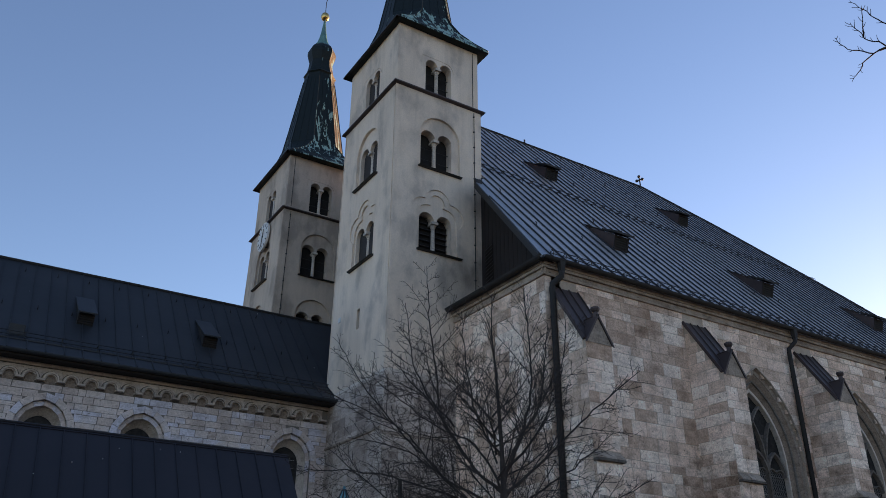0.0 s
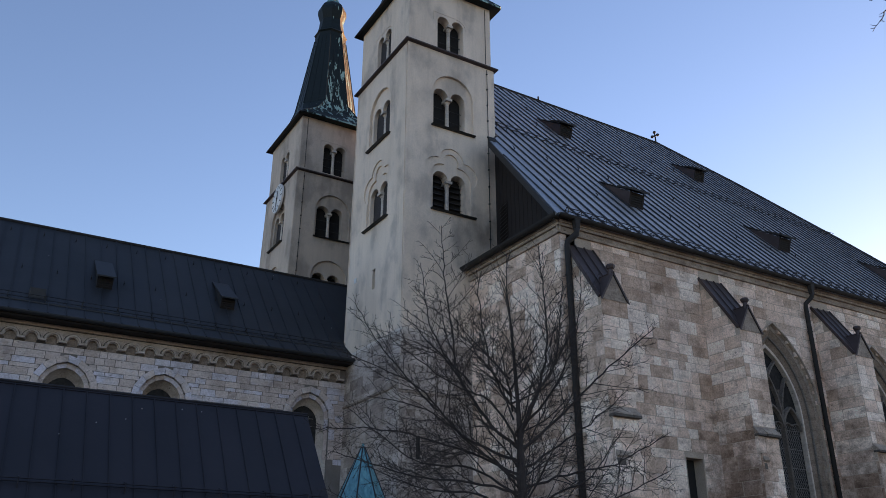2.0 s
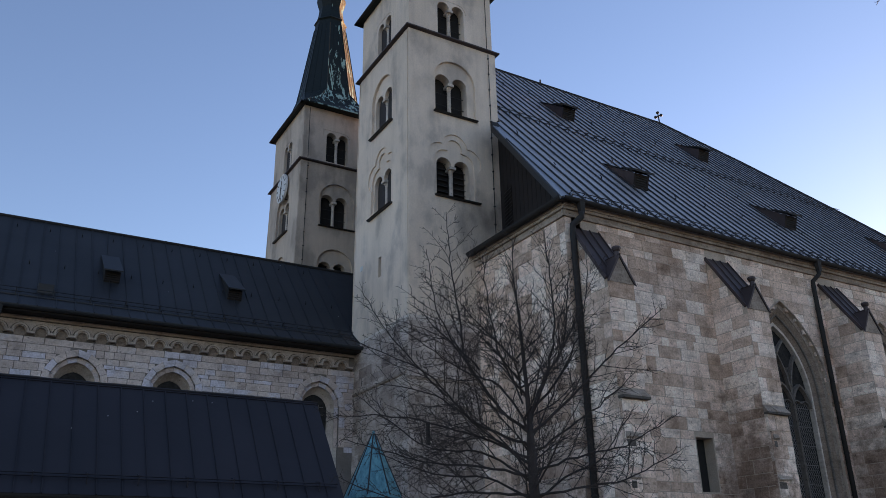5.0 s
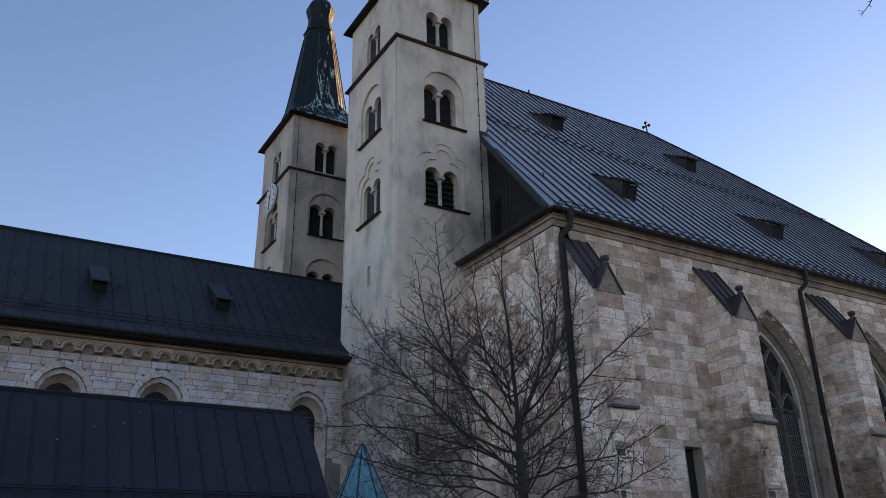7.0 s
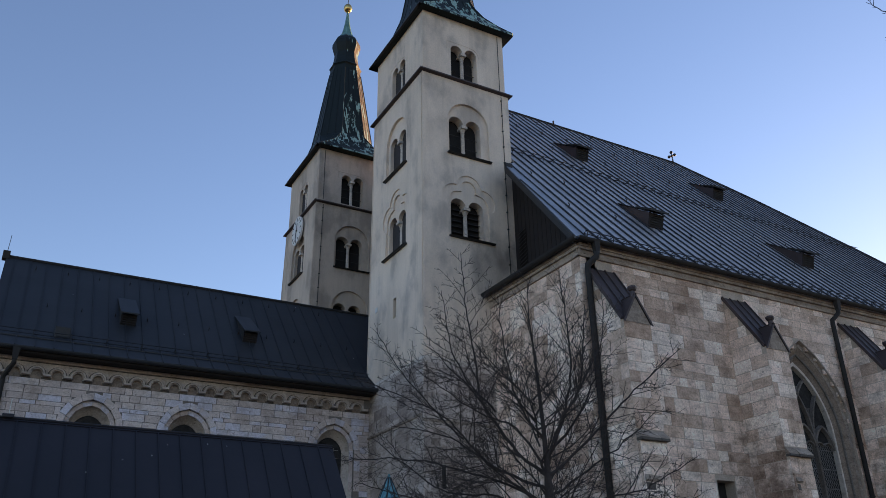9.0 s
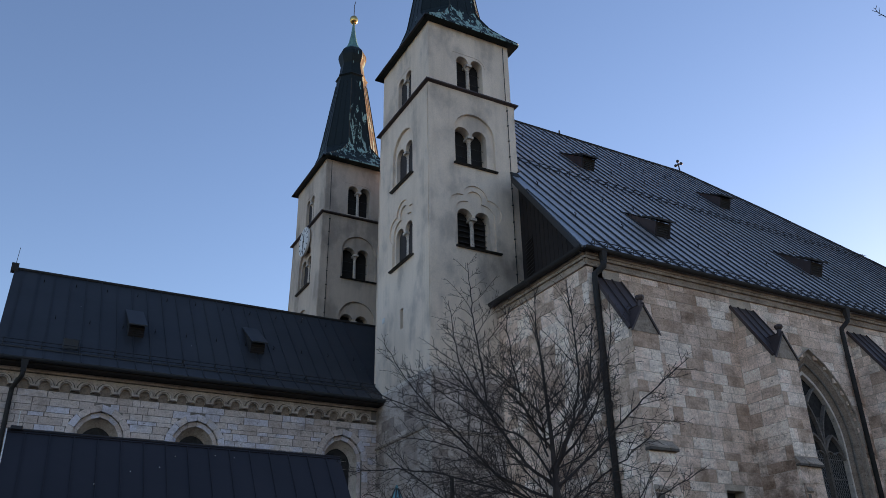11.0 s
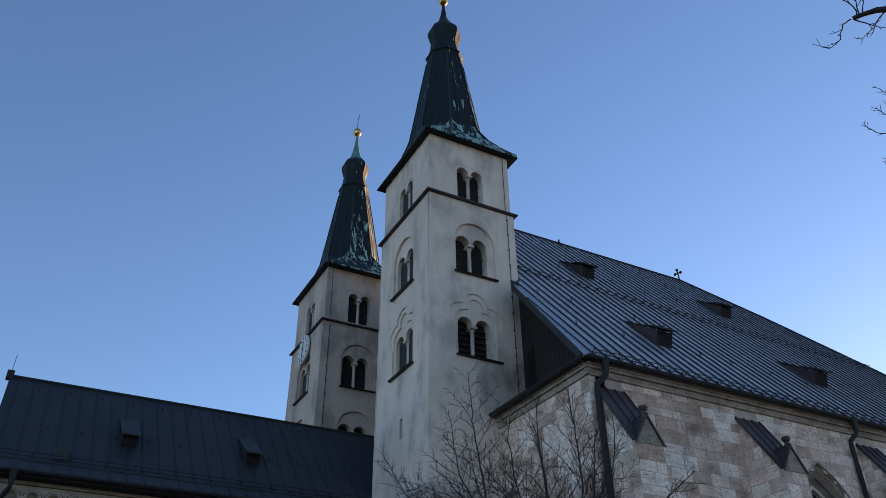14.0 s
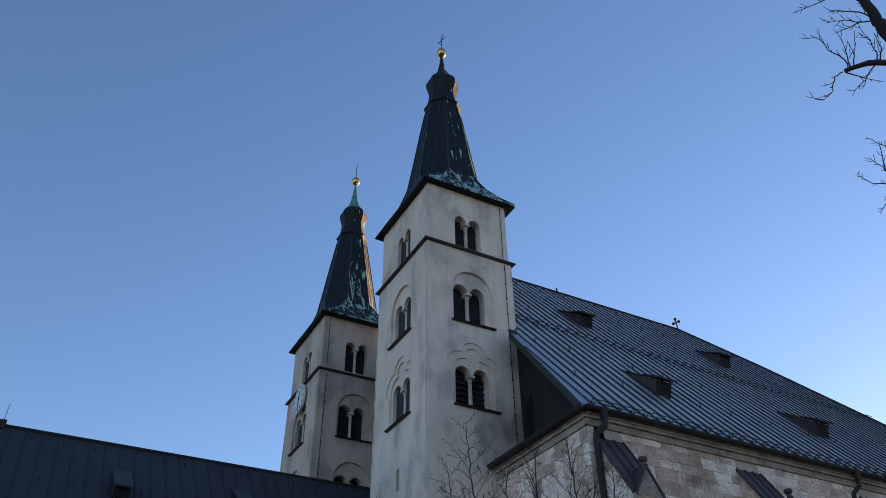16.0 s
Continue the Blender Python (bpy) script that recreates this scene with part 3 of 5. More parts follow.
        base = Face((x0, y0 - 0.1, 0), (1, 0, 0), (0, 1, 0))
        dark_slit = lambda a, b: [(0.63, 0.83)] if b > 6.1 and a < 6.95 else []
        lay(t, base, courses(base, -0.08, wx - 1.5, 1.8, 10.8, (0.24, 0.42), (0.4, 0.9), dark_slit, 31), BASE_STONE, seed=31, proud=0.012)
        base = Face((x0 - 0.1, y1, 0), (0, -1, 0), (1, 0, 0))
        lay(t, base, courses(base, 0.0, wy + 0.08, 4.2, 10.8, (0.26, 0.46), (0.45, 1.0), lambda a, b: [], 33), BASE_STONE, seed=33, proud=0.012)
        # the slit is a dark box on the wall; its shade is colour only
        bm = bmesh.new()
        box(bm, x0 + 0.65, x0 + 0.81, y0 - 0.104, y0 - 0.06, 6.1, 6.95)
        part("slit", bm, DARK, t)
    # dark slabs added behind the openings stand in for the shade inside
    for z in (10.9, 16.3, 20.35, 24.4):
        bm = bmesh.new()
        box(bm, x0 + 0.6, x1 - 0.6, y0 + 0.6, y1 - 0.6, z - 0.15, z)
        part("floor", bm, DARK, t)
    # dark box added behind each slit in place of inner shade
    for a, b, e, f in slits:
        bm = bmesh.new()
        hexa(bm, [east.at(u, v, d) for d in (0.3, 0.34) for u, v in ((a - 0.05, e - 0.05), (b + 0.05, e - 0.05), (b + 0.05, f + 0.05), (a - 0.05, f + 0.05))])
        part("slit", bm, DARK, t)
    # unseen solid dark core, added so that no light crosses the tower
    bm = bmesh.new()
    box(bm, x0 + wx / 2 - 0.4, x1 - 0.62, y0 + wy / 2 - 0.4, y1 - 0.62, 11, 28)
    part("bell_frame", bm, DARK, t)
    # string course
    for face, w in ((south, wx), (east, wy), (north, wx), (west, wy)):
        e = 0.17
        bm = bmesh.new()
        pts = []
        for v, d in ((string - 0.0, 0.0), (string + 0.04, -e), (string + 0.1, -e), (string + 0.22, 0.12)):
            pts.append((bm.verts.new(face.at(d, v, d)), bm.verts.new(face.at(w - d, v, d))))
        for a, b in zip(pts, pts[1:]):
            bm.faces.new((a[0], a[1], b[1], b[0]))
        bm.faces.new((pts[-1][0], pts[-1][1], pts[0][1], pts[0][0]))
        part("string_course", bm, CAP_SHEET, t)
    # lightning conductor
    bm = bmesh.new()
    u = wx - 0.42 if trefoil else 0.42
    tube(bm, [south.at(u, eave - 0.2, 0.03), south.at(u, 24.8, 0.03)], 0.018, 5)
    tube(bm, [south.at(u, 24.4, -0.05), south.at(u, 11.2, -0.05)], 0.018, 5)
    z = 11.4
    while z < 24.2:
        box(bm, x0 + u - 0.035, x0 + u + 0.035, y0 - 0.075, y0 - 0.0, z, z + 0.04)
        z += 0.85
    part("lightning_conductor", bm, IRON, t)
    # spire: square flared foot, eight-sided shaft, bulb and tip
    cx, cy = x0 + wx / 2 + (0.1 if trefoil else 0.16), y0 + 2.56
    hx, hy, over = wx / 2, wy / 2, 0.27
    rise = 0.0 if trefoil else 0.38
    octo = [(math.cos(radians(22.5 + 45 * k)), math.sin(radians(22.5 + 45 * k))) for k in range(8)]
    def square(k, s):
        ox, oy = octo[k]
        big = abs(ox) > abs(oy)
        return (math.copysign(hx + over if big else (hx + over) * (0.97), ox) * s, math.copysign((hy + over) * 0.97 if big else hy + over, oy) * s)
    rings = [(eave - 0.06, 0.0, 1.0), (eave + 0.02, 0.0, 1.0), (eave + 0.5, 0.25, 0.92), (eave + 1.1, 0.62, 0.84), (eave + 1.8, 0.93, 0.78)]
    shaft = [(30.3, 1.98), (32.0, 1.7), (34.2, 1.36), (36.1, 1.05), (36.45, 1.03), (36.55, 1.12), (36.75, 0.96), (37.3, 0.84), (37.75, 0.8), (38.1, 0.9), (38.42, 0.98), (38.7, 0.97), (38.95, 0.86), (39.2, 0.66)]
    bm = bmesh.new()
    vr = []
    for z, b, s in rings:
        r0 = 1.98 + (30.3 - z) * 0.17
        ring = []
        for k in range(8):
            sx, sy = square(k, s)
            ring.append(bm.verts.new((cx + (1 - b) * sx + b * octo[k][0] * r0, cy + (1 - b) * sy + b * octo[k][1] * r0, z)))
        vr.append(ring)
    for z, r in shaft:
        vr.append([bm.verts.new((cx + a * r, cy + b2 * r, z)) for a, b2 in octo])
    for a, b in zip(vr, vr[1:]):
        for k in range(8):
            bm.faces.new((a[k], a[(k + 1) % 8], b[(k + 1) % 8], b[k]))
    bm.faces.new(vr[0][::-1])
    bm.faces.new(vr[-1])
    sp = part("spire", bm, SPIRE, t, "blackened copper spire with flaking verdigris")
    # standing seams down the facets
    for k in range(8):
        for f in (0.0, 0.33, 0.67):
            pts = vr_points(vr_rings(rings, shaft, cx, cy, octo, square), k, f)
            bm = bmesh.new()
            tube(bm, pts[1:9], 0.022 if f else 0.04, 4)
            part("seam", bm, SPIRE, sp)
    for face, w in ((south, wx), (east, wy), (north, wx), (west, wy)):
        bm = bmesh.new()
        e = over + 0.01
        hexa(bm, [face.at(-e, eave - 0.055, -e), face.at(w + e, eave - 0.055, -e), face.at(w + e - 0.1, eave - 0.055, 0.08), face.at(-e + 0.1, eave - 0.055, 0.08), face.at(-e, eave + 0.01, -e), face.at(w + e, eave + 0.01, -e), face.at(w + e - 0.1, eave + 0.01, 0.08), face.at(-e + 0.1, eave + 0.01, 0.08)])
        part("eave_board", bm, IRON, sp)
    bm = bmesh.new()
    lathe(bm, (cx, cy), [(39.1, 0.72), (39.3, 0.6), (39.55, 0.44), (39.9 + rise * 0.4, 0.29), (40.4 + rise * 0.7, 0.18), (40.9 + rise, 0.11), (41.4 + rise, 0.06)], 8, radians(22.5))
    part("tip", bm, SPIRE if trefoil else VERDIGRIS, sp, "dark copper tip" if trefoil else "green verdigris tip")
    bm = bmesh.new()
    lathe(bm, (cx, cy), [(41.34 + rise + 0.33 * (1 - math.cos(math.pi * i / 10)), 0.06 + 0.24 * math.sin(math.pi * i / 10)) for i in range(11)], 16)
    part("ball", bm, GOLD, sp, "gilded ball", smooth=True)
    bm = bmesh.new()
    tube(bm, [(cx, cy, 41.9 + rise), (cx, cy, 43.0 + rise), (cx + 0.06, cy - 0.1, 43.35 + rise)], 0.028, 5)
    if trefoil:
        tube(bm, [(cx - 0.1, cy + 0.28, 42.8), (cx + 0.1, cy - 0.28, 42.95)], 0.03, 5)
        tube(bm, [(cx - 0.02, cy + 0.1, 42.55), (cx + 0.02, cy - 0.1, 42.6)], 0.02, 5)
    part("cross", bm, IRON, sp)
    if clock:
        c = wy / 2 + 0.02
        f = Face(east.at(c, 0, 0), east.u, east.d)
        bm = bmesh.new()
        v0 = [bm.verts.new(f.at(0.86 * math.cos(a), 23.68 + 0.93 * math.sin(a), -0.22)) for a in (2 * math.pi * k / 32 for k in range(32))]
        v1 = [bm.verts.new(f.at(0.86 * math.cos(a), 23.68 + 0.93 * math.sin(a), -0.1)) for a in (2 * math.pi * k / 32 for k in range(32))]
        bm.faces.new(v0)
        bm.faces.new(v1)
        for k in range(32):
            bm.faces.new((v0[k], v0[(k + 1) % 32], v1[(k + 1) % 32], v1[k]))
        dial = part("clock_dial", bm, DIAL, t, "round white clock dial with dark hour marks")
        for k in range(12):
            a = radians(30 * k)
            ca, sa = math.cos(a), math.sin(a)
            q = [(r * ca - w2 * sa, 23.68 + r * sa * 1.08 + w2 * ca) for r, w2 in ((0.6, -0.035), (0.78, -0.035), (0.78, 0.035), (0.6, 0.035))]
            bm = bmesh.new()
            hexa(bm, [f.at(a2, b2, -0.235) for a2, b2 in q] + [f.at(a2, b2, -0.215) for a2, b2 in q])
            part("hour_mark", bm, IRON, dial)
        for ang, ln in ((80, 0.5), (262, 0.68)):
            ca, sa = math.cos(radians(ang)), math.sin(radians(ang))
            bm = bmesh.new()
            q = [(r * ca - w2 * sa, 23.68 + r * sa + w2 * ca) for r, w2 in ((-0.12, -0.04), (ln, -0.02), (ln, 0.02), (-0.12, 0.04))]
            hexa(bm, [f.at(a2, b2, -0.26) for a2, b2 in q] + [f.at(a2, b2, -0.24) for a2, b2 in q])
            part("clock_pointer", bm, IRON, dial)
        bm = bmesh.new()
        tube(bm, [f.at(0, 23.68, -0.27), f.at(0, 23.68, 0.1)], 0.06, 8)
        tube(bm, [f.at(0.3, 22.9, -0.1), f.at(0.3, 22.9, 0.1)], 0.03, 5)
        part("bracket", bm, IRON, dial)
    else:
        bm = bmesh.new()
        box(bm, x0 - 0.03, x0, 31.0, 31.2, 14.3, 14.52)
        part("plaque", bm, DIAL, t)
    # the walls batter out slightly towards the ground
    done = set()
    for ob in t.children_recursive:
        if ob.type == "MESH" and ob.data.name not in done:
            done.add(ob.data.name)
            for v in ob.data.vertices:
                if clock and v.co.z < string and v.co.x < cx:
                    v.co.x -= (string - v.co.z) * 0.012 * min(1.0, (cx - v.co.x) / (wx / 2))
                if v.co.z < string and v.co.y > cy:
                    v.co.y += (string - v.co.z) * 0.02 * min(1.0, (v.co.y - cy) / (wy / 2))
    return t


def vr_rings(rings, shaft, cx, cy, octo, square):
    out = []
    for z, b, s in rings:
        r0 = 1.98 + (30.3 - z) * 0.17
        out.append([Vector((cx + (1 - b) * square(k, s)[0] + b * octo[k][0] * r0, cy + (1 - b) * square(k, s)[1] + b * octo[k][1] * r0, z)) for k in range(8)])
    for z, r in shaft:
        out.append([Vector((cx + a * r, cy + b * r, z)) for a, b in octo])
    return out


def vr_points(rows, k, f):
    return [r[k].lerp(r[(k + 1) % 8], f) for r in rows]


bell_tower(14.04, 26.73, 4.62, 5.22, 28.2, "grey plastered bell tower with twin round-arched openings and copper spire", False, True, [(2.42, 2.68, 13.45, 14.35)])
clock_tower = bell_tower(14.27, 40.73, 4.62, 5.4, 28.36, "grey plastered bell tower with a white clock and copper spire", True, False, [])
# the clock tower gets a darker tone of the same plaster
for ob in clock_tower.children_recursive:
    if ob.type == "MESH" and ob.data.materials[0] == PLASTER:
        ob.data.materials[0] = PLASTER_DARKER

# ---- hall ----
HX, HY, HE = 17.2, 20.81, 14.0
hall = thing("church_hall", (30, 27, 0), "ashlar church hall with buttresses and a steep grey metal roof", "church")
A, B = Vector((0, 20.5, 14.08)), Vector((0, 35.75, 31.2))
SL = (B - A).normalized()


def on_roof(x, y, lift=0.0):
    k = (y - A.y) / (B.y - A.y)
    return Vector((x, y, A.z + k * (B.z - A.z))) + Vector((0, -SL.z, SL.y)) * lift


WINDOWS = [28.18, 34.9, 41.6]
south = Face((0, HY, 0), (1, 0, 0), (0, 1, 0))
bm = bmesh.new()
panel(bm, south, rect(HX, 48.2, -0.3, 13.95), [pointed_arch(c, 4.4, 2.6, 8.2, 10, 0.962) for c in WINDOWS] + [rect(22.35, 23.2, 4.16, 6.03)], 0.0, 0.7)
wall_s = part("wall", bm, MORTAR, hall, "weathered ashlar wall of patchy pale and brown blocks")
bm = bmesh.new()
endf = Face((HX, 26.73, 0), (0, -1, 0), (1, 0, 0))
panel(bm, endf, rect(0.0, 5.92, -0.3, 13.95), [], 0.0, 0.7)
wall_e = part("wall", bm, MORTAR, hall, "short ashlar end wall beside the tower")
bm = bmesh.new()
box(bm, 47.5, 48.2, HY + 0.7, 51.9, -0.3, 13.95)
part("wall", bm, MORTAR, hall)
bm = bmesh.new()
box(bm, 18.6, 47.5, 51.2, 51.9, -0.3, 13.95)
part("wall", bm, MORTAR, hall)
bm = bmesh.new()
box(bm, 22.33, 23.22, HY + 0.45, HY + 0.69, 4.14, 6.05)
part("niche_back", bm, DARK, hall)
# cornice mouldings
for face, u0, u1 in ((south, HX - 0.12, 48.3), (endf, 0.0, 6.04)):
    for v0, v1, d in ((13.5, 13.58, 0.08), (13.58, 13.76, 0.035), (13.76, 13.86, 0.14), (13.86, 13.97, 0.2)):
        bm = bmesh.new()
        hexa(bm, [face.at(u0, v0, -d), face.at(u1, v0, -d), face.at(u1, v1 - 0.004, -d - 0.02), face.at(u0, v1 - 0.004, -d - 0.02), face.at(u0, v0, -0.002), face.at(u1, v0, -0.002), face.at(u1, v1 - 0.004, -0.002), face.at(u0, v1 - 0.004, -0.002)])
        part("cornice", bm, CORNICE, hall)

# roof sheets: south slope with the slanted verge, hip at the far end, and the hidden slopes
outline = [on_roof(16.9, 20.5), on_roof(48.9, 20.5), on_roof(45.4, 27.7), on_roof(42.3, 32.3), on_roof(38.9, 35.75), on_roof(19.0, 35.75), on_roof(18.8, 26.62), on_roof(17.62, 25.68)]
bm = bmesh.new()
slab(bm, outline, 0.12)
roof = part("roof", bm, ZINC, hall, "steep grey standing-seam sheet metal roof")
bm = bmesh.new()
slab(bm, [(38.9, 35.75, 31.2), (19.0, 35.75, 31.2), (19.0, 51.6, 14.08), (48.9, 51.6, 14.08)][::-1], 0.12)
part("roof", bm, ZINC, hall)
tip = [Vector((38.9, 35.75, 31.2)), on_roof(42.3, 32.3), on_roof(45.4, 27.7), on_roof(48.9, 20.5)]
for a, b in zip(tip, tip[1:]):
    bm = bmesh.new()
    slab(bm, [a, b, Vector((48.9, 51.6, 14.08))], 0.02)
    part("roof", bm, ZINC, hall)
bm = bmesh.new()
tube(bm, [on_roof(19.0, 35.75, 0.03), on_roof(38.9, 35.75, 0.03), on_roof(42.3, 32.3, 0.03), on_roof(45.4, 27.7, 0.03), on_roof(48.9, 20.5, 0.03)], 0.09, 6)
part("ridge_cap", bm, GUTTER, hall)
# bright verge sheet
bm = bmesh.new()
slab(bm, [on_roof(16.88, 20.5, 0.02), on_roof(17.75, 20.5, 0.02), on_roof(18.3, 26.2, 0.02), on_roof(17.6, 25.68, 0.02)], 0.02)
part("verge_sheet", bm, ZINC_PALE, hall, "bright sheet along the verge")
bm = bmesh.new()
p0, p1 = on_roof(16.86, 20.6), on_roof(17.6, 25.68)
dn = Vector((0, 0, -0.34))
side = Vector((-0.05, 0.01, 0))
hexa(bm, [p0, p1, p1 + dn, p0 + dn, p0 + side, p1 + side, p1 + side + dn, p0 + side + dn])
p2 = on_roof(17.6, 25.68, 0.05)
box(bm, 17.55, 17.9, 25.6, 25.72, p2.z - 0.34, p2.z + 0.1)
part("bargeboard", bm, IRON, hall)
# boarded gable between the verge and the tower
g0, g1 = Vector((17.5, 20.95, 0)), Vector((18.64, 26.72, 0))
bm = bmesh.new()
v = [g0 + Z * 13.9, g1 + Z * 13.9, g1 + Z * (on_roof(0, 26.72).z - 0.1), g0 + Z * (on_roof(0, 20.95).z - 0.1)]
slab(bm, v[::-1], 0.1)
gable = part("gable", bm, BOARDS, hall, "dark boarded gable with a louvred vent")
k = 0
while k < 15:
    f0, f1 = k / 15, (k + 0.94) / 15
    a, b = g0.lerp(g1, f0), g0.lerp(g1, f1)
    out = Vector((-0.04, 0.005, 0))
    ya, yb = on_roof(0, a.y).z - 0.12, on_roof(0, b.y).z - 0.12
    bm = bmesh.new()
    hexa(bm, [a + Z * 13.92 + out, b + Z * 13.92 + out, b + Z * yb + out, a + Z * ya + out, a + Z * 13.92, b + Z * 13.92, b + Z * yb, a + Z * ya])
    part("board", bm, BOARDS, gable)
    k += 1
a, b = g0.lerp(g1, 0.79) + Vector((-0.09, 0, 0)), g0.lerp(g1, 0.92) + Vector((-0.09, 0, 0))
for i in range(11):
    z = 15.25 + i * 0.17
    bm = bmesh.new()
    hexa(bm, [a + Z * z, b + Z * z, b + Z * (z + 0.03), a + Z * (z + 0.03), a + Vector((0.07, 0, z + 0.09)), b + Vector((0.07, 0, z + 0.09)), b + Vector((0.07, 0, z + 0.12)), a + Vector((0.07, 0, z + 0.12))])
    part("louvre", bm, IRON, gable)
# eave of the end wall: a dark boxed edge up to the tower
bm = bmesh.new()
hexa(bm, [(16.92, 20.45, 13.95), (16.92, 26.72, 13.95), (18.66, 26.72, 13.95), (17.5, 20.6, 13.95), (16.95, 20.48, 14.12), (16.95, 26.72, 14.12), (18.66, 26.72, 14.5), (17.5, 20.6, 14.3)])
part("ledge_roof", bm, IRON, hall)


def half_gutter(bm, a, b, r=0.11):
    """An open half-round gutter from a to b."""
    a, b = Vector(a), Vector(b)
    d = (b - a).normalized()
    s = d.cross(Z).normalized()
    rows = []
    for q in (a, b):
        rows.append([bm.verts.new(q + s * (r * math.cos(t)) - Z * (r * math.sin(t))) for t in (math.pi * i / 8 for i in range(9))] + [bm.verts.new(q + s * ((r - 0.015) * math.cos(t)) - Z * ((r - 0.015) * math.sin(t))) for t in (math.pi * (8 - i) / 8 for i in range(9))])
    k = len(rows[0])
    for i in range(k):
        bm.faces.new((rows[0][i], rows[0][(i + 1) % k], rows[1][(i + 1) % k], rows[1][i]))


bm = bmesh.new()
half_gutter(bm, (16.9, 20.42, 14.06), (48.9, 20.42, 14.06), 0.13)
part("gutter", bm, GUTTER, hall)
bm = bmesh.new()
half_gutter(bm, (16.84, 26.72, 14.06), (16.84, 20.42, 14.06), 0.15)
part("gutter", bm, GUTTER, hall)


def downpipe(parent, x, y_g, z_g, y_w, foot, r=0.085, shift=0.0):
    """A rainwater pipe with hopper, swan neck and clips."""
    bm = bmesh.new()
    tube(bm, [(x, y_g, z_g - 0.45), (x, y_g + 0.02, z_g - 0.62), (x + shift / 2, (y_g + y_w) / 2, z_g - 0.78), (x + shift, y_w - 0.02, z_g - 0.93), (x + shift, y_w, z_g - 1.1), (x + shift, y_w, foot)], r, 10)
    pipe = part("downpipe", bm, GUTTER, parent, "dark weathered rainwater pipe", smooth=True)
    bm = bmesh.new()
    hexa(bm, [(x - 0.08, y_g - 0.08, z_g - 0.5), (x + 0.08, y_g - 0.08, z_g - 0.5), (x + 0.08, y_g + 0.08, z_g - 0.5), (x - 0.08, y_g + 0.08, z_g - 0.5), (x - 0.12, y_g - 0.12, z_g - 0.08), (x + 0.12, y_g - 0.12, z_g - 0.08), (x + 0.12, y_g + 0.1, z_g - 0.08), (x - 0.12, y_g + 0.1, z_g - 0.08)])
    part("hopper", bm, GUTTER, pipe)
    z = z_g - 2.2
    while z > foot:
        bm = bmesh.new()
        lathe(bm, (x + shift, y_w), [(z, r + 0.02), (z + 0.05, r + 0.02)], 10)
        part("clip", bm, GUTTER, pipe)
        z -= 2.0


downpipe(hall, HX + 0.47, 20.4, 14.05, HY - 0.19, 0.0, 0.115, -0.28)
downpipe(hall, 30.68, 20.4, 14.05, HY - 0.17, 0.0, 0.095, -0.23)
downpipe(hall, 43.9, 20.4, 14.05, HY - 0.17, 0.0, 0.095)

# standing seams of the hall roof, near black: their shadow is in the colour
hip = [(48.9, 20.5), (45.4, 27.7), (42.3, 32.3), (38.9, 35.75)]


def hip_y(x):
    """How far up the slope the roof reaches at x."""
    if x <= 38.9:
        return 35.75
    for (xa, ya), (xb, yb) in zip(hip, hip[1:]):
        if xb <= x <= xa:
            return ya + (yb - ya) * (x - xa) / (xb - xa)
    return 20.5


x = 17.45
while x < 48.6:
    y0 = 20.5
    y1 = hip_y(x)
    if x < 18.7:
        y1 = min(y1, 20.5 + (x - 16.9) / 0.72 * 5.18) if x < 17.6 else min(y1, 25.68 + (x - 17.6) * 0.78)
    if y1 - y0 > 0.4:
        bm = bmesh.new()
        a, b = on_roof(x, y0), on_roof(x, y1)
        up = Vector((0, -SL.z, SL.y)) * 0.06
        s = Vector((0.03, 0, 0))
        hexa(bm, [a - s, a + s, a + s + up, a - s + up, b - s, b + s, b + s + up, b - s + up])
        part("seam", bm, SEAM_SHADE, roof)
    x += 0.6


def snow_guard(parent, fn, x0, x1, y, lift, rails, step, mat, r=0.024):
    """Rails across a roof on small brackets."""
    bm = bmesh.new()
    for q in rails:
        tube(bm, [fn(x0, y, lift + q), fn(x1, y, lift + q)], r, 5)
    x = x0 + 0.1
    while x < x1:
        tube(bm, [fn(x, y + 0.12, 0.0), fn(x, y, lift + rails[-1] + 0.03), fn(x, y - 0.1, 0.0)], r * 0.9, 4)
        x += step
    part("snow_guard", bm, mat, parent)


snow_guard(roof, on_roof, 17.4, 48.3, 20.72, 0.08, (0.0, 0.13), 0.6, IRON, 0.018)
snow_guard(roof, on_roof, 18.75, 45.0, 27.85, 0.08, (0.0, 0.13), 0.6, IRON, 0.018)
rng = random.Random(8)
for row in (22.9, 25.3, 30.2, 32.6, 34.6):
    x = 18.6 if row < 26 else 19.6
    while x < hip_y(0) and x < (47 if row < 26 else 41 if row < 33 else 38):
        bm = bmesh.new()
        q = on_roof(x + 0.02, row)
        up = Vector((0, -SL.z, SL.y))
        tube(bm, [q, q + up * 0.14 + SL * 0.02, q + up * 0.15 + SL * 0.16], 0.022, 4)
        part("roof_hook", bm, IRON, roof)
        x += 1.8 + (0.6 if rng.random() < 0.3 else 0)


def roof_dormer(parent, fn, x0, x1, yf, yb, rise, mat_side, mat_top):
    """A long low dormer: two cheeks, a top sheet and a louvred front."""
    f0, f1, b0, b1 = fn(x0, yf), fn(x1, yf), fn(x0, yb), fn(x1, yb)
    up = Vector((0, -0.18, rise))
    bm = bmesh.new()
    vs = [bm.verts.new(q) for q in (f0, f0 + up, b0, f1, f1 + up, b1)]
    for q in ((0, 1, 2), (3, 5, 4), (0, 3, 4, 1), (0, 2, 5, 3), (1, 4, 5, 2)):
        bm.faces.new([vs[i] for i in q])
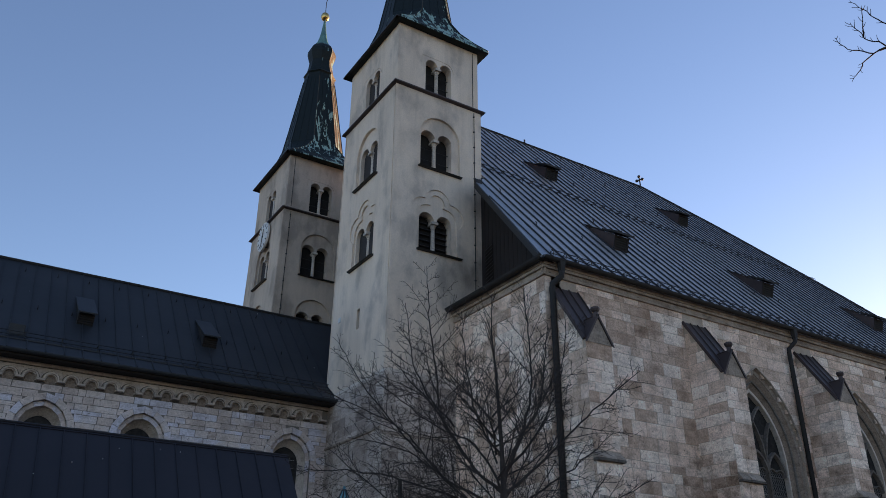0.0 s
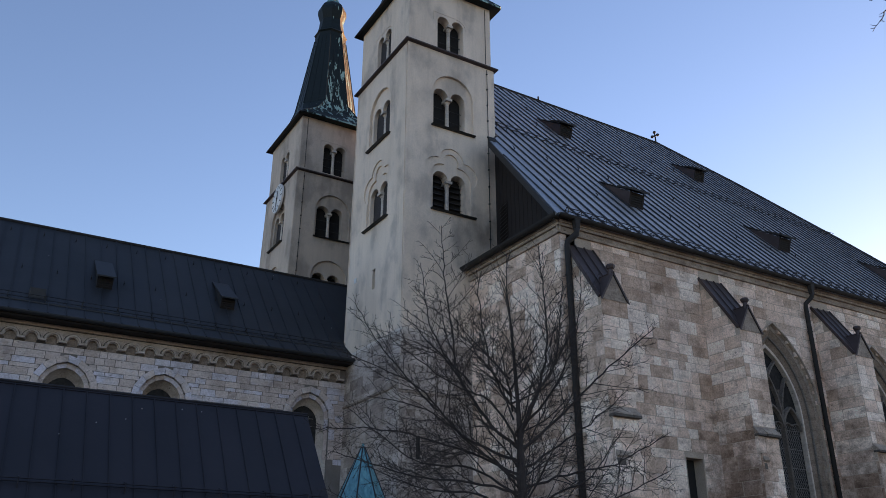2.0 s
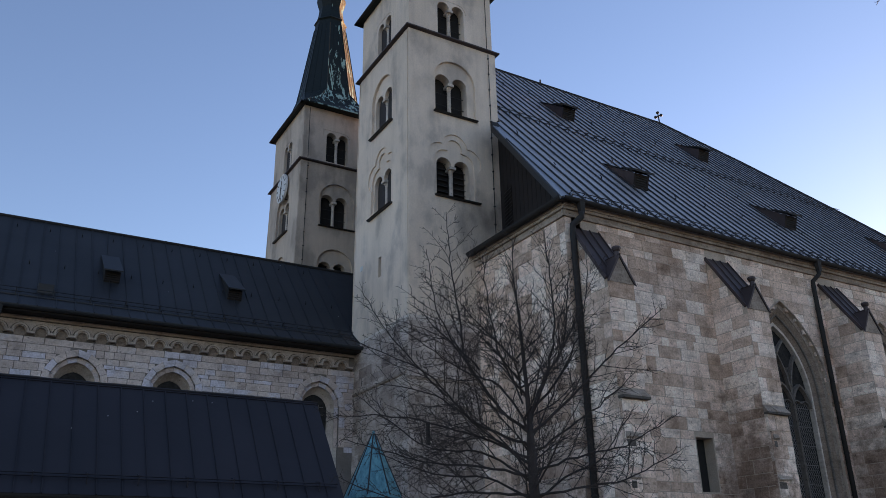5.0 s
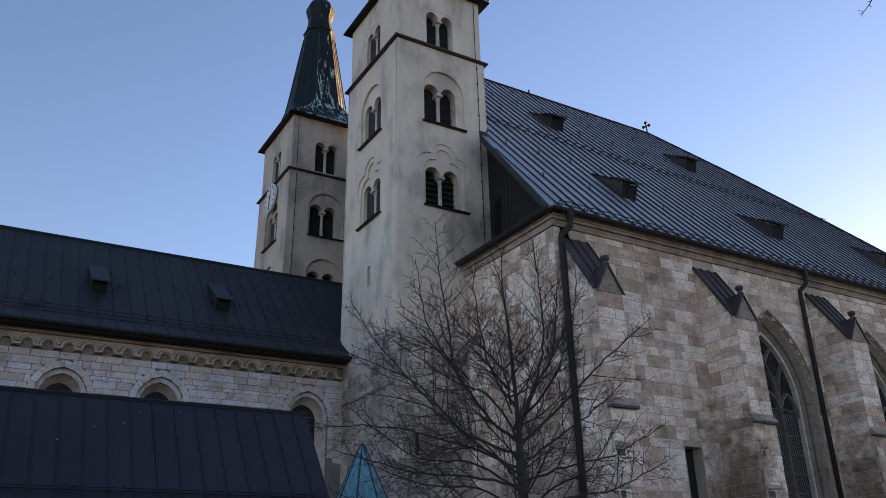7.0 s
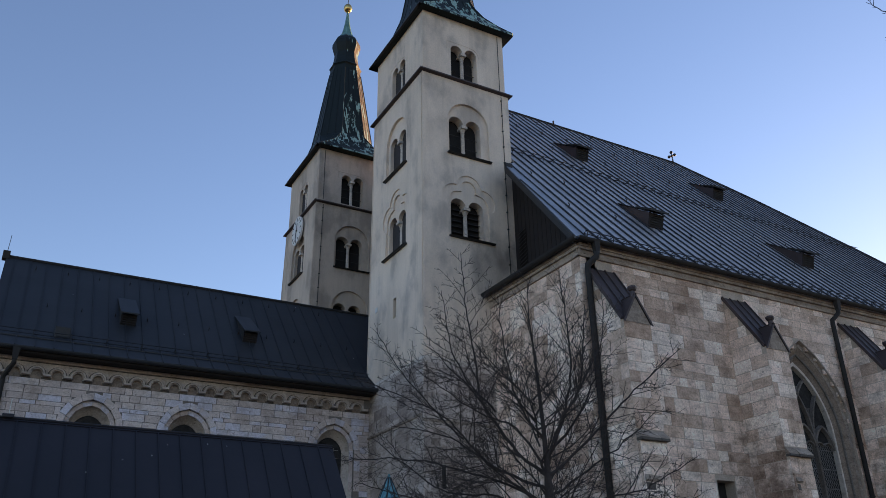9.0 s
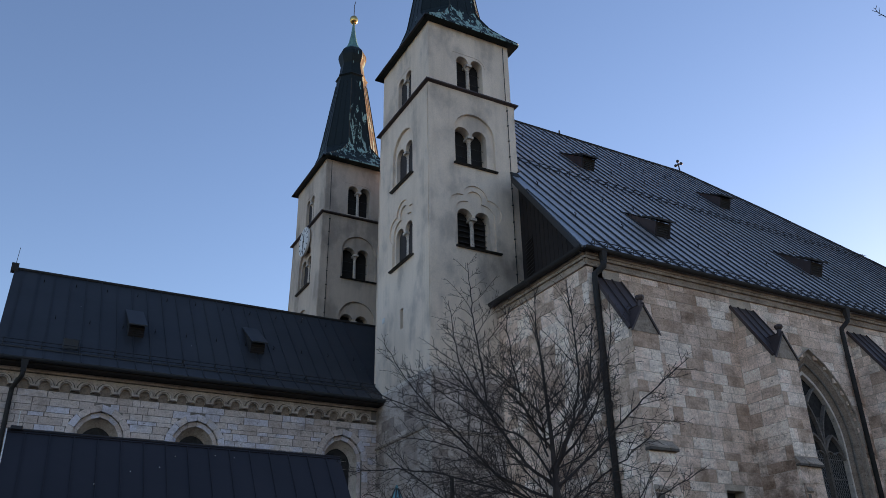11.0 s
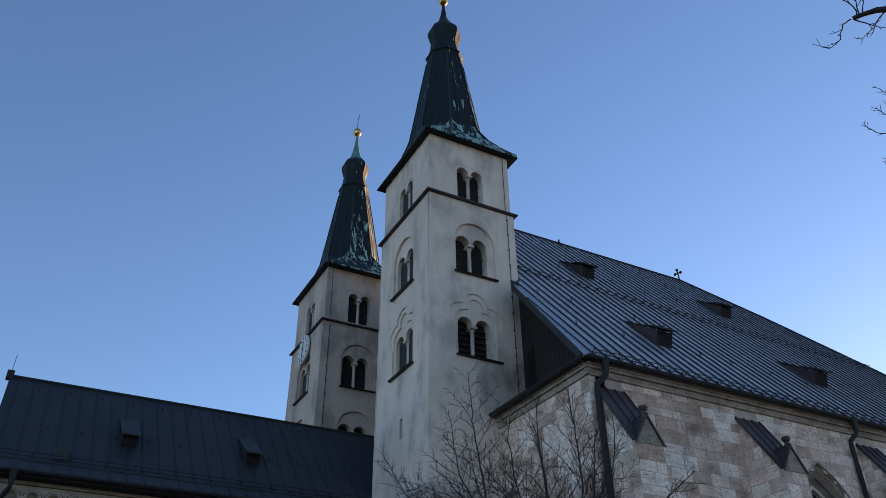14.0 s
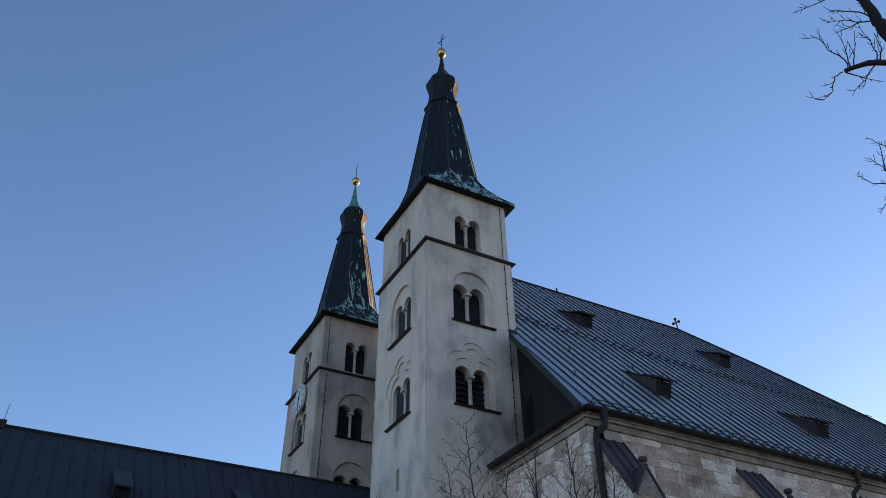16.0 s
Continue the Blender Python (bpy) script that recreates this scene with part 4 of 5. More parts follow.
    d = part("dormer", bm, mat_side, parent, "low wedge dormer with a louvred front")
    bm = bmesh.new()
    o = Vector((0.06, 0, 0))
    fr = Vector((0, -0.06, 0.0))
    th = Vector((0, 0, 0.04))
    hexa(bm, [f0 + up - o + fr, f1 + up + o + fr, b1 + o, b0 - o, f0 + up - o + fr + th, f1 + up + o + fr + th, b1 + o + th, b0 - o + th])
    part("dormer_roof", bm, mat_top, d)
    bm = bmesh.new()
    lip = f0.lerp(b0, 0.34) - f0 + up * 0.72
    w = Vector((0.12, 0, 0))
    fr2 = Vector((0, -0.24, -0.03))
    hexa(bm, [f0 + up - w + fr2, f1 + up + w + fr2, f1 + lip + w, f0 + lip - w, f0 + up - w + fr2 + Z * 0.1, f1 + up + w + fr2 + Z * 0.1, f1 + lip + w + Z * 0.07, f0 + lip - w + Z * 0.07])
    part("lid", bm, GUTTER, d)
    bm = bmesh.new()
    e = Vector((0, -0.03, 0))
    for fa, fb in ((0.0, 0.12), (0.88, 1.0)):
        a, b = f0.lerp(f1, fa), f0.lerp(f1, fb)
        hexa(bm, [a + e, b + e, b + up + e, a + up + e, a, b, b + up, a + up])
    for ha, hb in ((0.04, 0.16), (0.84, 0.98)):
        a, b = f0.lerp(f1, 0.12), f0.lerp(f1, 0.88)
        hexa(bm, [a + up * ha + e, b + up * ha + e, b + up * hb + e, a + up * hb + e, a + up * ha, b + up * ha, b + up * hb, a + up * hb])
    part("frame", bm, BOARDS, d)
    # no real hole: a flat dark panel carries the shade inside the vent
    bm = bmesh.new()
    a, b = f0.lerp(f1, 0.12), f0.lerp(f1, 0.88)
    e2 = Vector((0, -0.008, 0))
    hexa(bm, [a + up * 0.16 + e2, b + up * 0.16 + e2, b + up * 0.84 + e2, a + up * 0.84 + e2, a + up * 0.16, b + up * 0.16, b + up * 0.84, a + up * 0.84])
    part("opening", bm, DARK, d)
    for i in range(4):
        h = 0.22 + i * 0.16
        bm = bmesh.new()
        a, b = f0.lerp(f1, 0.13), f0.lerp(f1, 0.87)
        hexa(bm, [a + up * h + e, b + up * h + e, b + up * (h + 0.03) + e, a + up * (h + 0.03) + e, a + up * (h + 0.1), b + up * (h + 0.1), b + up * (h + 0.12), a + up * (h + 0.12)])
        part("louvre", bm, DARK, d)


for x, y in ((25.05, 29.83), (22.98, 23.07), (35.45, 29.95), (32.84, 23.18), (42.1, 23.2)):
    roof_dormer(roof, on_roof, x, x + 0.82, y, y + 1.75, 0.62, CAP_SHEET, IRON)
# ridge cross
bm = bmesh.new()
base = on_roof(38.9, 35.75)
tube(bm, [base, base + Vector((-0.02, 0, 0.45)), base + Vector((-0.06, 0, 0.85))], [0.06, 0.05, 0.045], 6)
arms = [base + Vector((-0.26, 0.05, 0.47)), base + Vector((0.2, -0.05, 0.72))]
tube(bm, arms, 0.06, 6)
for o in (base + Vector((-0.06, 0, 0.87)), *arms):
    bmesh.ops.create_icosphere(bm, subdivisions=2, radius=0.115, matrix=Matrix.Translation(o))
part("ridge_cross", bm, IRON, hall, "small iron cross with lobed ends")
bm = bmesh.new()
q = on_roof(28.4, 35.75, 0.1)
tube(bm, [q, q + Z * 0.22], 0.06, 5)
part("ridge_hook", bm, IRON, hall)


def gothic_window(parent, c):
    """Splayed pointed window: stone jambs, mullions, tracery, leaded glass."""
    face = south
    bm = bmesh.new()
    hole = pointed_arch(c, 3.24, 2.7, 8.2, 10)
    panel(bm, face, pointed_arch(c, 3.48, 2.62, 8.2, 10), [hole], 0.46, 0.68)
    win = part("window", bm, DRESSED, parent, "tall pointed window with dark stone tracery and leaded glass")
    # chamfered reveal
    bm = bmesh.new()
    o, i = pointed_arch(c, 4.04, 2.62, 8.2, 10), pointed_arch(c, 3.38, 2.66, 8.2, 10)
    vo, vi = [bm.verts.new(face.at(a, b, 0.12)) for a, b in o], [bm.verts.new(face.at(a, b, 0.48)) for a, b in i]
    k = len(o)
    for j in range(k):
        bm.faces.new((vo[j], vo[(j + 1) % k], vi[(j + 1) % k], vi[j]))
    part("reveal", bm, REVEAL, win)
    # roll moulding half way into the splay
    bm = bmesh.new()
    tube(bm, [face.at(a, b, 0.29) for a, b in pointed_arch(c, 3.72, 2.66, 8.2, 10)[1:]] + [face.at(c - 1.86, 2.66, 0.29)], 0.055, 6)
    part("roll_moulding", bm, TRACERY, win)
    gw = 3.22
    for s in (-1, 1):
        bm = bmesh.new()
        u = c + s * gw / 6
        hexa(bm, [face.at(u - 0.05, 2.7, 0.49), face.at(u + 0.05, 2.7, 0.49), face.at(u + 0.09, 2.7, 0.68), face.at(u - 0.09, 2.7, 0.68), face.at(u - 0.05, 8.1, 0.5), face.at(u + 0.05, 8.1, 0.5), face.at(u + 0.09, 8.1, 0.68), face.at(u - 0.09, 8.1, 0.68)])
        part("mullion", bm, TRACERY, win)
    for s in (-1, 0, 1):
        bm = bmesh.new()
        u = c + s * gw / 3
        head = pointed_arch(u, gw / 3, 0, 7.7, 6)[2:]
        sweep(bm, face, head, 0.07, 0.16, 0.66)
        for sg in (-1, 1):
            sweep(bm, face, arc(u + sg * 0.25, 7.75, 0.24, 90 - sg * 90, 90 + sg * 60, 5), 0.03, 0.1, 0.66)
        part("tracery", bm, TRACERY, win)
    # flowing head: each mullion forks into two bars that run on to the arch
    for s in (-1, 1):
        u = c + s * gw / 6
        for lean in (-1, 1):
            ox, mx = u + lean * gw, c - lean * gw / 2
            end = math.degrees(math.acos(((ox + mx) / 2 - ox) / gw))
            bm = bmesh.new()
            sweep(bm, face, arc(ox, 8.1, gw - 0.02, 180 if lean > 0 else 0, end, 9), 0.055, 0.15, 0.66)
            part("tracery", bm, TRACERY, win)
    for u, v, r in ((c - 0.5, 9.15, 0.27), (c + 0.5, 9.15, 0.27), (c, 10.0, 0.27)):
        bm = bmesh.new()
        for sg in (-1, 1):
            sweep(bm, face, arc(u + sg * 0.34, v - 0.1, 0.36, 90 - sg * 90 + 180 - sg * 50, 90 - sg * 90 + 180 + sg * 50, 6), 0.025, 0.1, 0.66)
        part("tracery", bm, TRACERY, win)
    bm = bmesh.new()
    panel(bm, face, pointed_arch(c, gw + 0.02, 2.69, 8.2, 10), [], 0.67, 0.685)
    glass = part("pane", bm, GLASS, win)
    # diamond lead lattice
    bm = bmesh.new()
    step = 0.13
    z0, z1 = 2.7, 8.0
    for s in (-1, 0, 1):
        u0, u1 = c + s * gw / 3 - gw / 6 + 0.06, c + s * gw / 3 + gw / 6 - 0.06
        w = u1 - u0
        for sg in (-1, 1):
            v = z0 - w * 1.5
            while v < z1:
                a, b = (u0, v), (u1, v + w * 1.5)
                va, vb = max(z0, a[1]), min(z1, b[1])
                if vb - va > 0.05:
                    ua, ub = u0 + (va - v) / 1.5, u0 + (vb - v) / 1.5
                    if sg < 0:
                        ua, ub = u0 + u1 - ua, u0 + u1 - ub
                    q0, q1 = face.at(ua, va, 0.66), face.at(ub, vb, 0.66)
                    s2 = Vector((0.012, 0, 0))
                    bm.faces.new([bm.verts.new(q) for q in (q0 - s2, q0 + s2, q1 + s2, q1 - s2)])
                v += step * 1.5
        v = z0 + 0.5
        while v < z1:
            q0, q1 = face.at(u0 - 0.05, v, 0.65), face.at(u1 + 0.05, v, 0.65)
            tube(bm, [q0, q1], 0.014, 4)
            v += 0.75
    part("lead_lattice", bm, LEAD, win, kind="stuff")
    voussoirs(win, face, c, 4.04, 4.42, 8.2, 1.0, VOUSSOIR, 8, 0.1, 0.3, 2.7)
    bm = bmesh.new()
    sweep(bm, face, pointed_arch(c, 4.44, 2.6, 8.2, 10, 0.962)[2:], 0.035, 0.07)
    part("hood_mould", bm, CORNICE, win)
    bm = bmesh.new()
    hexa(bm, [face.at(c - 2.1, 2.35, -0.12), face.at(c + 2.1, 2.35, -0.12), face.at(c + 2.1, 2.45, -0.12), face.at(c - 2.1, 2.45, -0.12), face.at(c - 2.0, 2.35, 0.5), face.at(c + 2.0, 2.35, 0.5), face.at(c + 2.0, 2.75, 0.5), face.at(c - 2.0, 2.75, 0.5)])
    part("sill", bm, DRESSED, win)


for c in WINDOWS:
    gothic_window(hall, c)
# unseen dark sheet added behind the windows, for the unlit space there
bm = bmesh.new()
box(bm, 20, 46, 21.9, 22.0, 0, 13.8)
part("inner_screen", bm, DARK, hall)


LEDGES = {17.49: [(0.02, 0.66, 5.5), (0.04, 0.4, 4.27)], 24.16: [(0.02, 0.66, 4.47), (0.1, 0.3, 5.85)]}


def buttress(x0):
    """A stepped buttress with a sloped sheet cap, a stone gablet and a finial."""
    x1, yf = x0 + 1.16, 19.2
    xm = (x0 + x1) / 2
    bm = bmesh.new()
    # body, its top sloping from the wall to the front
    hexa(bm, [(x0, yf + 0.02, -0.3), (x1, yf + 0.02, -0.3), (x1, HY, -0.3), (x0, HY, -0.3), (x0, yf + 0.02, 10.64), (x1, yf + 0.02, 10.64), (x1, HY, 13.0), (x0, HY, 13.0)])
    box(bm, x0, x1 - 0.08, yf - 0.1, yf + 0.02, -0.3, 6.7)
    b = part("buttress", bm, MORTAR, hall, "stepped ashlar buttress with a sheet metal cap")
    # dark drip edge over the offset, with a paler sloped stone on it
    rng = random.Random(int(x0 * 3))
    ends = [x0 - 0.03, x0 + 0.4, x0 + 0.78, x1 - 0.02]
    for a, c in zip(ends, ends[1:]):
        out = yf - rng.uniform(0.19, 0.25)
        bm = bmesh.new()
        box(bm, a, c - 0.008, out, yf + 0.018, 6.69 + rng.uniform(-0.015, 0.015), 6.775, 0.012)
        part("drip_stone", bm, DARK_STONE, b)
        bm = bmesh.new()
        hexa(bm, [(a, out + 0.02, 6.778), (c - 0.008, out + 0.02, 6.778), (c - 0.008, yf + 0.018, 6.778), (a, yf + 0.018, 6.778), (a, out + 0.03, 6.82), (c - 0.008, out + 0.03, 6.82), (c - 0.008, yf + 0.018, 7.04), (a, yf + 0.018, 7.04)])
        part("sloped_stone", bm, VOUSSOIR, b)
    # broken ledges left on the lower front
    for du, width, v in LEDGES.get(x0, ()):
        bm = bmesh.new()
        a, c, f = x0 + du, x0 + du + width, yf - 0.1
        hexa(bm, [(a, f - 0.09, v), (c, f - 0.07, v + 0.02), (c, f + 0.01, v - 0.07), (a, f + 0.01, v - 0.06), (a, f - 0.05, v + 0.07), (c, f - 0.04, v + 0.06), (c, f + 0.01, v + 0.2), (a, f + 0.01, v + 0.22)])
        part("broken_ledge", bm, VOUSSOIR, b)
        # dark block on the face under the ledge, in place of a hollow's shade
        bm = bmesh.new()
        box(bm, a + 0.03, a + width * 0.6, f - 0.022, f + 0.03, v - 0.3, v - 0.08, 0.01)
        part("hollow", bm, DARK_STONE, b)
    # sheet cap and its ribs
    over = 0.07
    bm = bmesh.new()
    w0, w1, e0, e1 = (x0 - over, HY - 0.03, 13.12), (x1 + over, HY - 0.03, 13.12), (x0 - over, yf + 0.02, 10.69), (x1 + over, yf + 0.02, 10.69)
    slab(bm, [e0, e1, w1, w0], 0.07)
    cap = part("cap_sheet", bm, CAP_SHEET, b, "brown standing-seam sheet cap")
    for f in (0.02, 0.34, 0.66, 0.98):
        a, c = Vector(e0).lerp(Vector(e1), f), Vector(w0).lerp(Vector(w1), f)
        bm = bmesh.new()
        tube(bm, [a + Vector((0, -0.02, 0.02)), c + Vector((0, -0.02, 0.02))], 0.028, 4)
        part("seam", bm, CAP_SHEET, cap)
    # gablet at the front
    fl, fr, ap = Vector((x0, yf - 0.015, 10.6)), Vector((x1, yf - 0.015, 10.6)), Vector((xm, yf - 0.015, 11.6))
    run = Vector((0, 0.9, 0))
    bm = bmesh.new()
    v = [bm.verts.new(q) for q in (fl, fr, ap, fl + run, fr + run, ap + run)]
    for q in ((0, 1, 2), (3, 5, 4), (0, 3, 4, 1), (0, 2, 5, 3), (1, 4, 5, 2)):
        bm.faces.new([v[i] for i in q])
    part("gablet", bm, VOUSSOIR, b, "small stone gable front")
    for s, foot in ((-1, fl), (1, fr)):
        bm = bmesh.new()
        o = Vector((s * 0.06, -0.06, -0.03))
        q = [foot + o, ap + Vector((0, -0.06, 0.05)), ap + Vector((0, 0.68, 0.05))]
        slab(bm, q if s < 0 else q[::-1], 0.06)
        part("gablet_sheet", bm, CAP_SHEET, b)
    bm = bmesh.new()
    lathe(bm, (xm, yf + 0.06), [(11.5, 0.1), (11.74, 0.085), (11.78, 0.13), (11.85, 0.16), (11.91, 0.15), (11.94, 0.08)], 8)
    part("finial", bm, CAP_SHEET, b)
    # ashlar faces
    front = Face((0, yf + 0.02, 0), (1, 0, 0), (0, 1, 0))
    near = Face((x0, HY, 0), (0, -1, 0), (1, 0, 0))
    low = Face((0, yf - 0.1, 0), (1, 0, 0), (0, 1, 0))
    none = lambda a, c: []
    seed = int(x0 * 10)
    lay(b, front, courses(front, x0, x1, 7.06, 10.62, (0.3, 0.58), (0.36, 0.95), none, seed), ASHLAR, seed=seed)
    lay(b, low, courses(low, x0, x1 - 0.08, 2.0, 6.66, (0.3, 0.58), (0.36, 0.95), none, seed + 1), ASHLAR, seed=seed + 1)
    slope = lambda a, c: [(max(0.0, (13.0 - c) / (13.0 - 10.64) * 1.59), 9.0)] if c > 10.6 else []
    lay(b, near, courses(near, 0.0, 1.59, 2.0, 12.6, (0.36, 0.52), (0.5, 0.95), slope, seed + 2), ASHLAR, seed=seed + 2)
    lay(b, near, courses(near, 1.59, 1.71, 2.0, 6.6, (0.36, 0.52), (0.5, 0.95), none, seed + 3), ASHLAR, seed=seed + 3)


for x in (17.49, 24.16, 31.03, 37.8, 44.5):
    buttress(x)

# ---- choir ----
CY = 31.63
choir = thing("choir", (6.6, 36.4, 0), "pale stone choir with arched frieze and dark metal roof", "church")
cf = Face((0, CY, 0), (1, 0, 0), (0, 1, 0))
CWIN = [3.03, 6.47, 12.4]
bm = bmesh.new()
panel(bm, cf, rect(-0.6, 14.6, -0.3, 10.55), [pointed_arch(c, 1.8, 4.5, 8.25, 8, 0.57) for c in CWIN], 0.0, 0.8)
wall_c = part("wall", bm, CHOIR_MORTAR, choir, "coursed pale stone wall with pointed windows")
bm = bmesh.new()
slab(bm, [(-0.6, CY + 0.8, -0.3), (-0.6, CY + 0.8, 10.9), (-0.6, 36.34, 15.6), (-0.6, 41.0, 10.5), (-0.6, 41.0, -0.3)], 0.5)
part("wall", bm, CHOIR_MORTAR, choir)
bm = bmesh.new()
box(bm, -0.0, 14.4, 41.0, 41.6, -0.3, 10.5)
part("wall", bm, CHOIR_MORTAR, choir)
CA, CB = Vector((0, 31.12, 10.62)), Vector((0, 36.36, 16.1))
CS = (CB - CA).normalized()
FLARE, CEAVE = 32.0, 30.88


def on_choir(x, y, lift=0.0):
    z = CA.z + (y - CA.y) / (CB.y - CA.y) * (CB.z - CA.z)
    if y < FLARE:
        z = on_choir(x, FLARE).z - (FLARE - y) * 0.72
    return Vector((x, y, z)) + Vector((0, -CS.z, CS.y)) * lift


bm = bmesh.new()
slab(bm, [on_choir(-0.85, FLARE), on_choir(14.5, FLARE), on_choir(14.5, 36.36), on_choir(-0.85, 36.36)], 0.1)
slab(bm, [on_choir(-0.85, CEAVE), on_choir(14.02, CEAVE), on_choir(14.02, FLARE), on_choir(-0.85, FLARE)], 0.1)
croof = part("roof", bm, GREEN_SHEET, choir, "dark green-black standing-seam metal roof")
bm = bmesh.new()
slab(bm, [(-0.85, 36.36, 16.1), (18.6, 36.36, 16.1), (18.6, 41.6, 10.62), (-0.85, 41.6, 10.62)], 0.1)
part("roof", bm, GREEN_SHEET, choir)
bm = bmesh.new()
slab(bm, [(14.5, 32.0, 11.55), (18.6, 32.0, 11.55), (18.6, 36.36, 16.1), (14.5, 36.36, 16.1)], 0.1)
part("roof", bm, GREEN_SHEET, choir)
bm = bmesh.new()
tube(bm, [on_choir(-0.9, 36.36, 0.02), on_choir(17.5, 36.36, 0.02)], 0.07, 6)
part("ridge_cap", bm, GUTTER, choir)
bm = bmesh.new()
box(bm, -1.0, -0.72, 36.2, 36.5, 15.95, 16.32)
tube(bm, [(-0.85, 36.36, 16.3), (-0.82, 36.36, 17.1)], 0.015, 4)
part("ridge_end", bm, GUTTER, choir)
bm = bmesh.new()
half_gutter(bm, (-0.9, 30.8, 10.68), (14.02, 30.8, 10.68), 0.12)
part("gutter", bm, GREEN_SHEET, choir)
bm = bmesh.new()
box(bm, -0.85, 14.02, CEAVE, CY - 0.2, 10.5, 10.58)
part("soffit", bm, BOARDS, choir)
x = -0.5
while x < 14.0:
    up, s = Vector((0, -CS.z, CS.y)) * 0.04, Vector((0.015, 0, 0))
    bm = bmesh.new()
    for a, b in ((on_choir(x, CEAVE), on_choir(x, FLARE)), (on_choir(x, FLARE), on_choir(x, 36.3))):
        hexa(bm, [a - s, a + s, a + s + up, a - s + up, b - s, b + s, b + s + up, b - s + up])
    part("seam", bm, GREEN_SHEET, croof)
    x += 0.63
snow_guard(croof, on_choir, -0.7, 13.9, 31.85, 0.06, (0.0, 0.16), 1.26, GREEN_SHEET, 0.018)
bm = bmesh.new()
a, b = on_choir(-0.85, 31.62, 0.02), on_choir(13.95, 31.62, 0.02)
tube(bm, [a, b], 0.03, 4)
part("sheet_joint", bm, GREEN_SHEET, croof)
for i in range(11):
    for y in (35.75, 33.55):
        q = on_choir(0.35 + 1.26 * i + (0.63 if y < 34 else 0), y)
        up = Vector((0, -CS.z, CS.y))
        bm = bmesh.new()
        tube(bm, [q, q + up * 0.1 + CS * 0.02, q + up * 0.11 + CS * 0.13], 0.022, 4)
        part("roof_hook", bm, GUTTER, croof)
for x in (3.68, 8.66):
    # lift-out dormer: flat lid and a vent box under it
    f0, f1, b0, b1 = on_choir(x, 33.15), on_choir(x + 0.6, 33.15), on_choir(x, 34.72), on_choir(x + 0.6, 34.72)
    up = Vector((0, -0.12, 0.42))
    bm = bmesh.new()
    v = [bm.verts.new(q) for q in (f0, f0 + up, b0, f1, f1 + up, b1)]
    for q in ((0, 1, 2), (3, 5, 4), (0, 3, 4, 1), (0, 2, 5, 3), (1, 4, 5, 2)):
        bm.faces.new([v[i] for i in q])
    d = part("dormer", bm, DARK, croof, "small roof vent with a sloped sheet lid")
    bm = bmesh.new()
    o, fr, th = Vector((0.06, 0, 0)), Vector((0, -0.24, -0.04)), Vector((0, -0.01, 0.05))
    hexa(bm, [f0 + up - o + fr, f1 + up + o + fr, b1 + o, b0 - o, f0 + up - o + fr + th, f1 + up + o + fr + th, b1 + o + th, b0 - o + th])
    part("lid", bm, GREEN_SHEET, d)
    for i in range(4):
        h = 0.1 + i * 0.2
        e = Vector((0, -0.03, 0))
        bm = bmesh.new()
        hexa(bm, [f0 + up * h + e, f1 + up * h + e, f1 + up * (h + 0.05) + e, f0 + up * (h + 0.05) + e, f0 + up * (h + 0.12), f1 + up * (h + 0.12), f1 + up * (h + 0.15), f0 + up * (h + 0.15)])
        part("slat", bm, BOARDS, d)
q = on_choir(1.4, 32.2)
bm = bmesh.new()
box(bm, 1.35, 1.9, 32.0, 32.45, q.z - 0.2, q.z + 0.22, 0.02)
part("roof_vent", bm, IRON, croof)
downpipe(choir, 0.22, 30.78, 10.68, CY - 0.1, 0.0, 0.08, -0.23)
# eaves cornice and the round-arched frieze
for v0, v1, d, mat, name in ((10.4, 10.54, 0.13, FRIEZE, "cornice"), (10.372, 10.4, 0.06, DARK_STONE, "cornice_joint")):
    bm = bmesh.new()
    hexa(bm, [cf.at(-0.65, v0, -d), cf.at(14.03, v0, -d), cf.at(14.03, v1 - 0.004, -d), cf.at(-0.65, v1 - 0.004, -d), cf.at(-0.65, v0, -0.002), cf.at(14.03, v0, -0.002), cf.at(14.03, v1 - 0.004, -0.002), cf.at(-0.65, v1 - 0.004, -0.002)])
    part(name, bm, mat, choir)
# one bay of the frieze: spandrel, raised arch with ledge, dark groove, filling
spandrel, band, groove, filling = bmesh.new(), bmesh.new(), bmesh.new(), bmesh.new()
notch = [(0.34, 9.89), (0.175, 9.89), (0.175, 9.96)] + arc(0, 9.96, 0.175, 0, 180, 12)[1:-1] + [(-0.175, 9.96), (-0.175, 9.89), (-0.34, 9.89), (-0.34, 10.37), (0.34, 10.37)]
panel(spandrel, cf, notch[::-1], [], -0.05, 0.0)
sweep(band, cf, arc(0, 9.96, 0.245, 0, 180, 12), 0.05, 0.16, -0.045)
sweep(band, cf, arc(0, 9.96, 0.19, 0, 180, 12), 0.022, 0.1, -0.045)
sweep(groove, cf, arc(0, 9.96, 0.312, 8, 172, 12), 0.014, 0.012, -0.049)
box(band, 0.205, 0.48, CY - 0.22, CY - 0.045, 9.892, 9.965)
box(groove, 0.175, 0.51, CY - 0.03, CY, 9.82, 9.888)
box(filling, -0.173, 0.173, CY - 0.02, CY, 9.82, 10.13)
bays = [part("frieze_arch", spandrel, FRIEZE, choir), part("arch_band", band, FRIEZE, choir), part("groove", groove, DARK_STONE, choir), part("arch_filling", filling, REVEAL, choir)]
for ob in bays:
    ob.location.x += -0.36
x = 0.3245
while x < 13.8:
    for ob in bays:
        q = ob.copy()
        scene.collection.objects.link(q)
        q.location.x = x
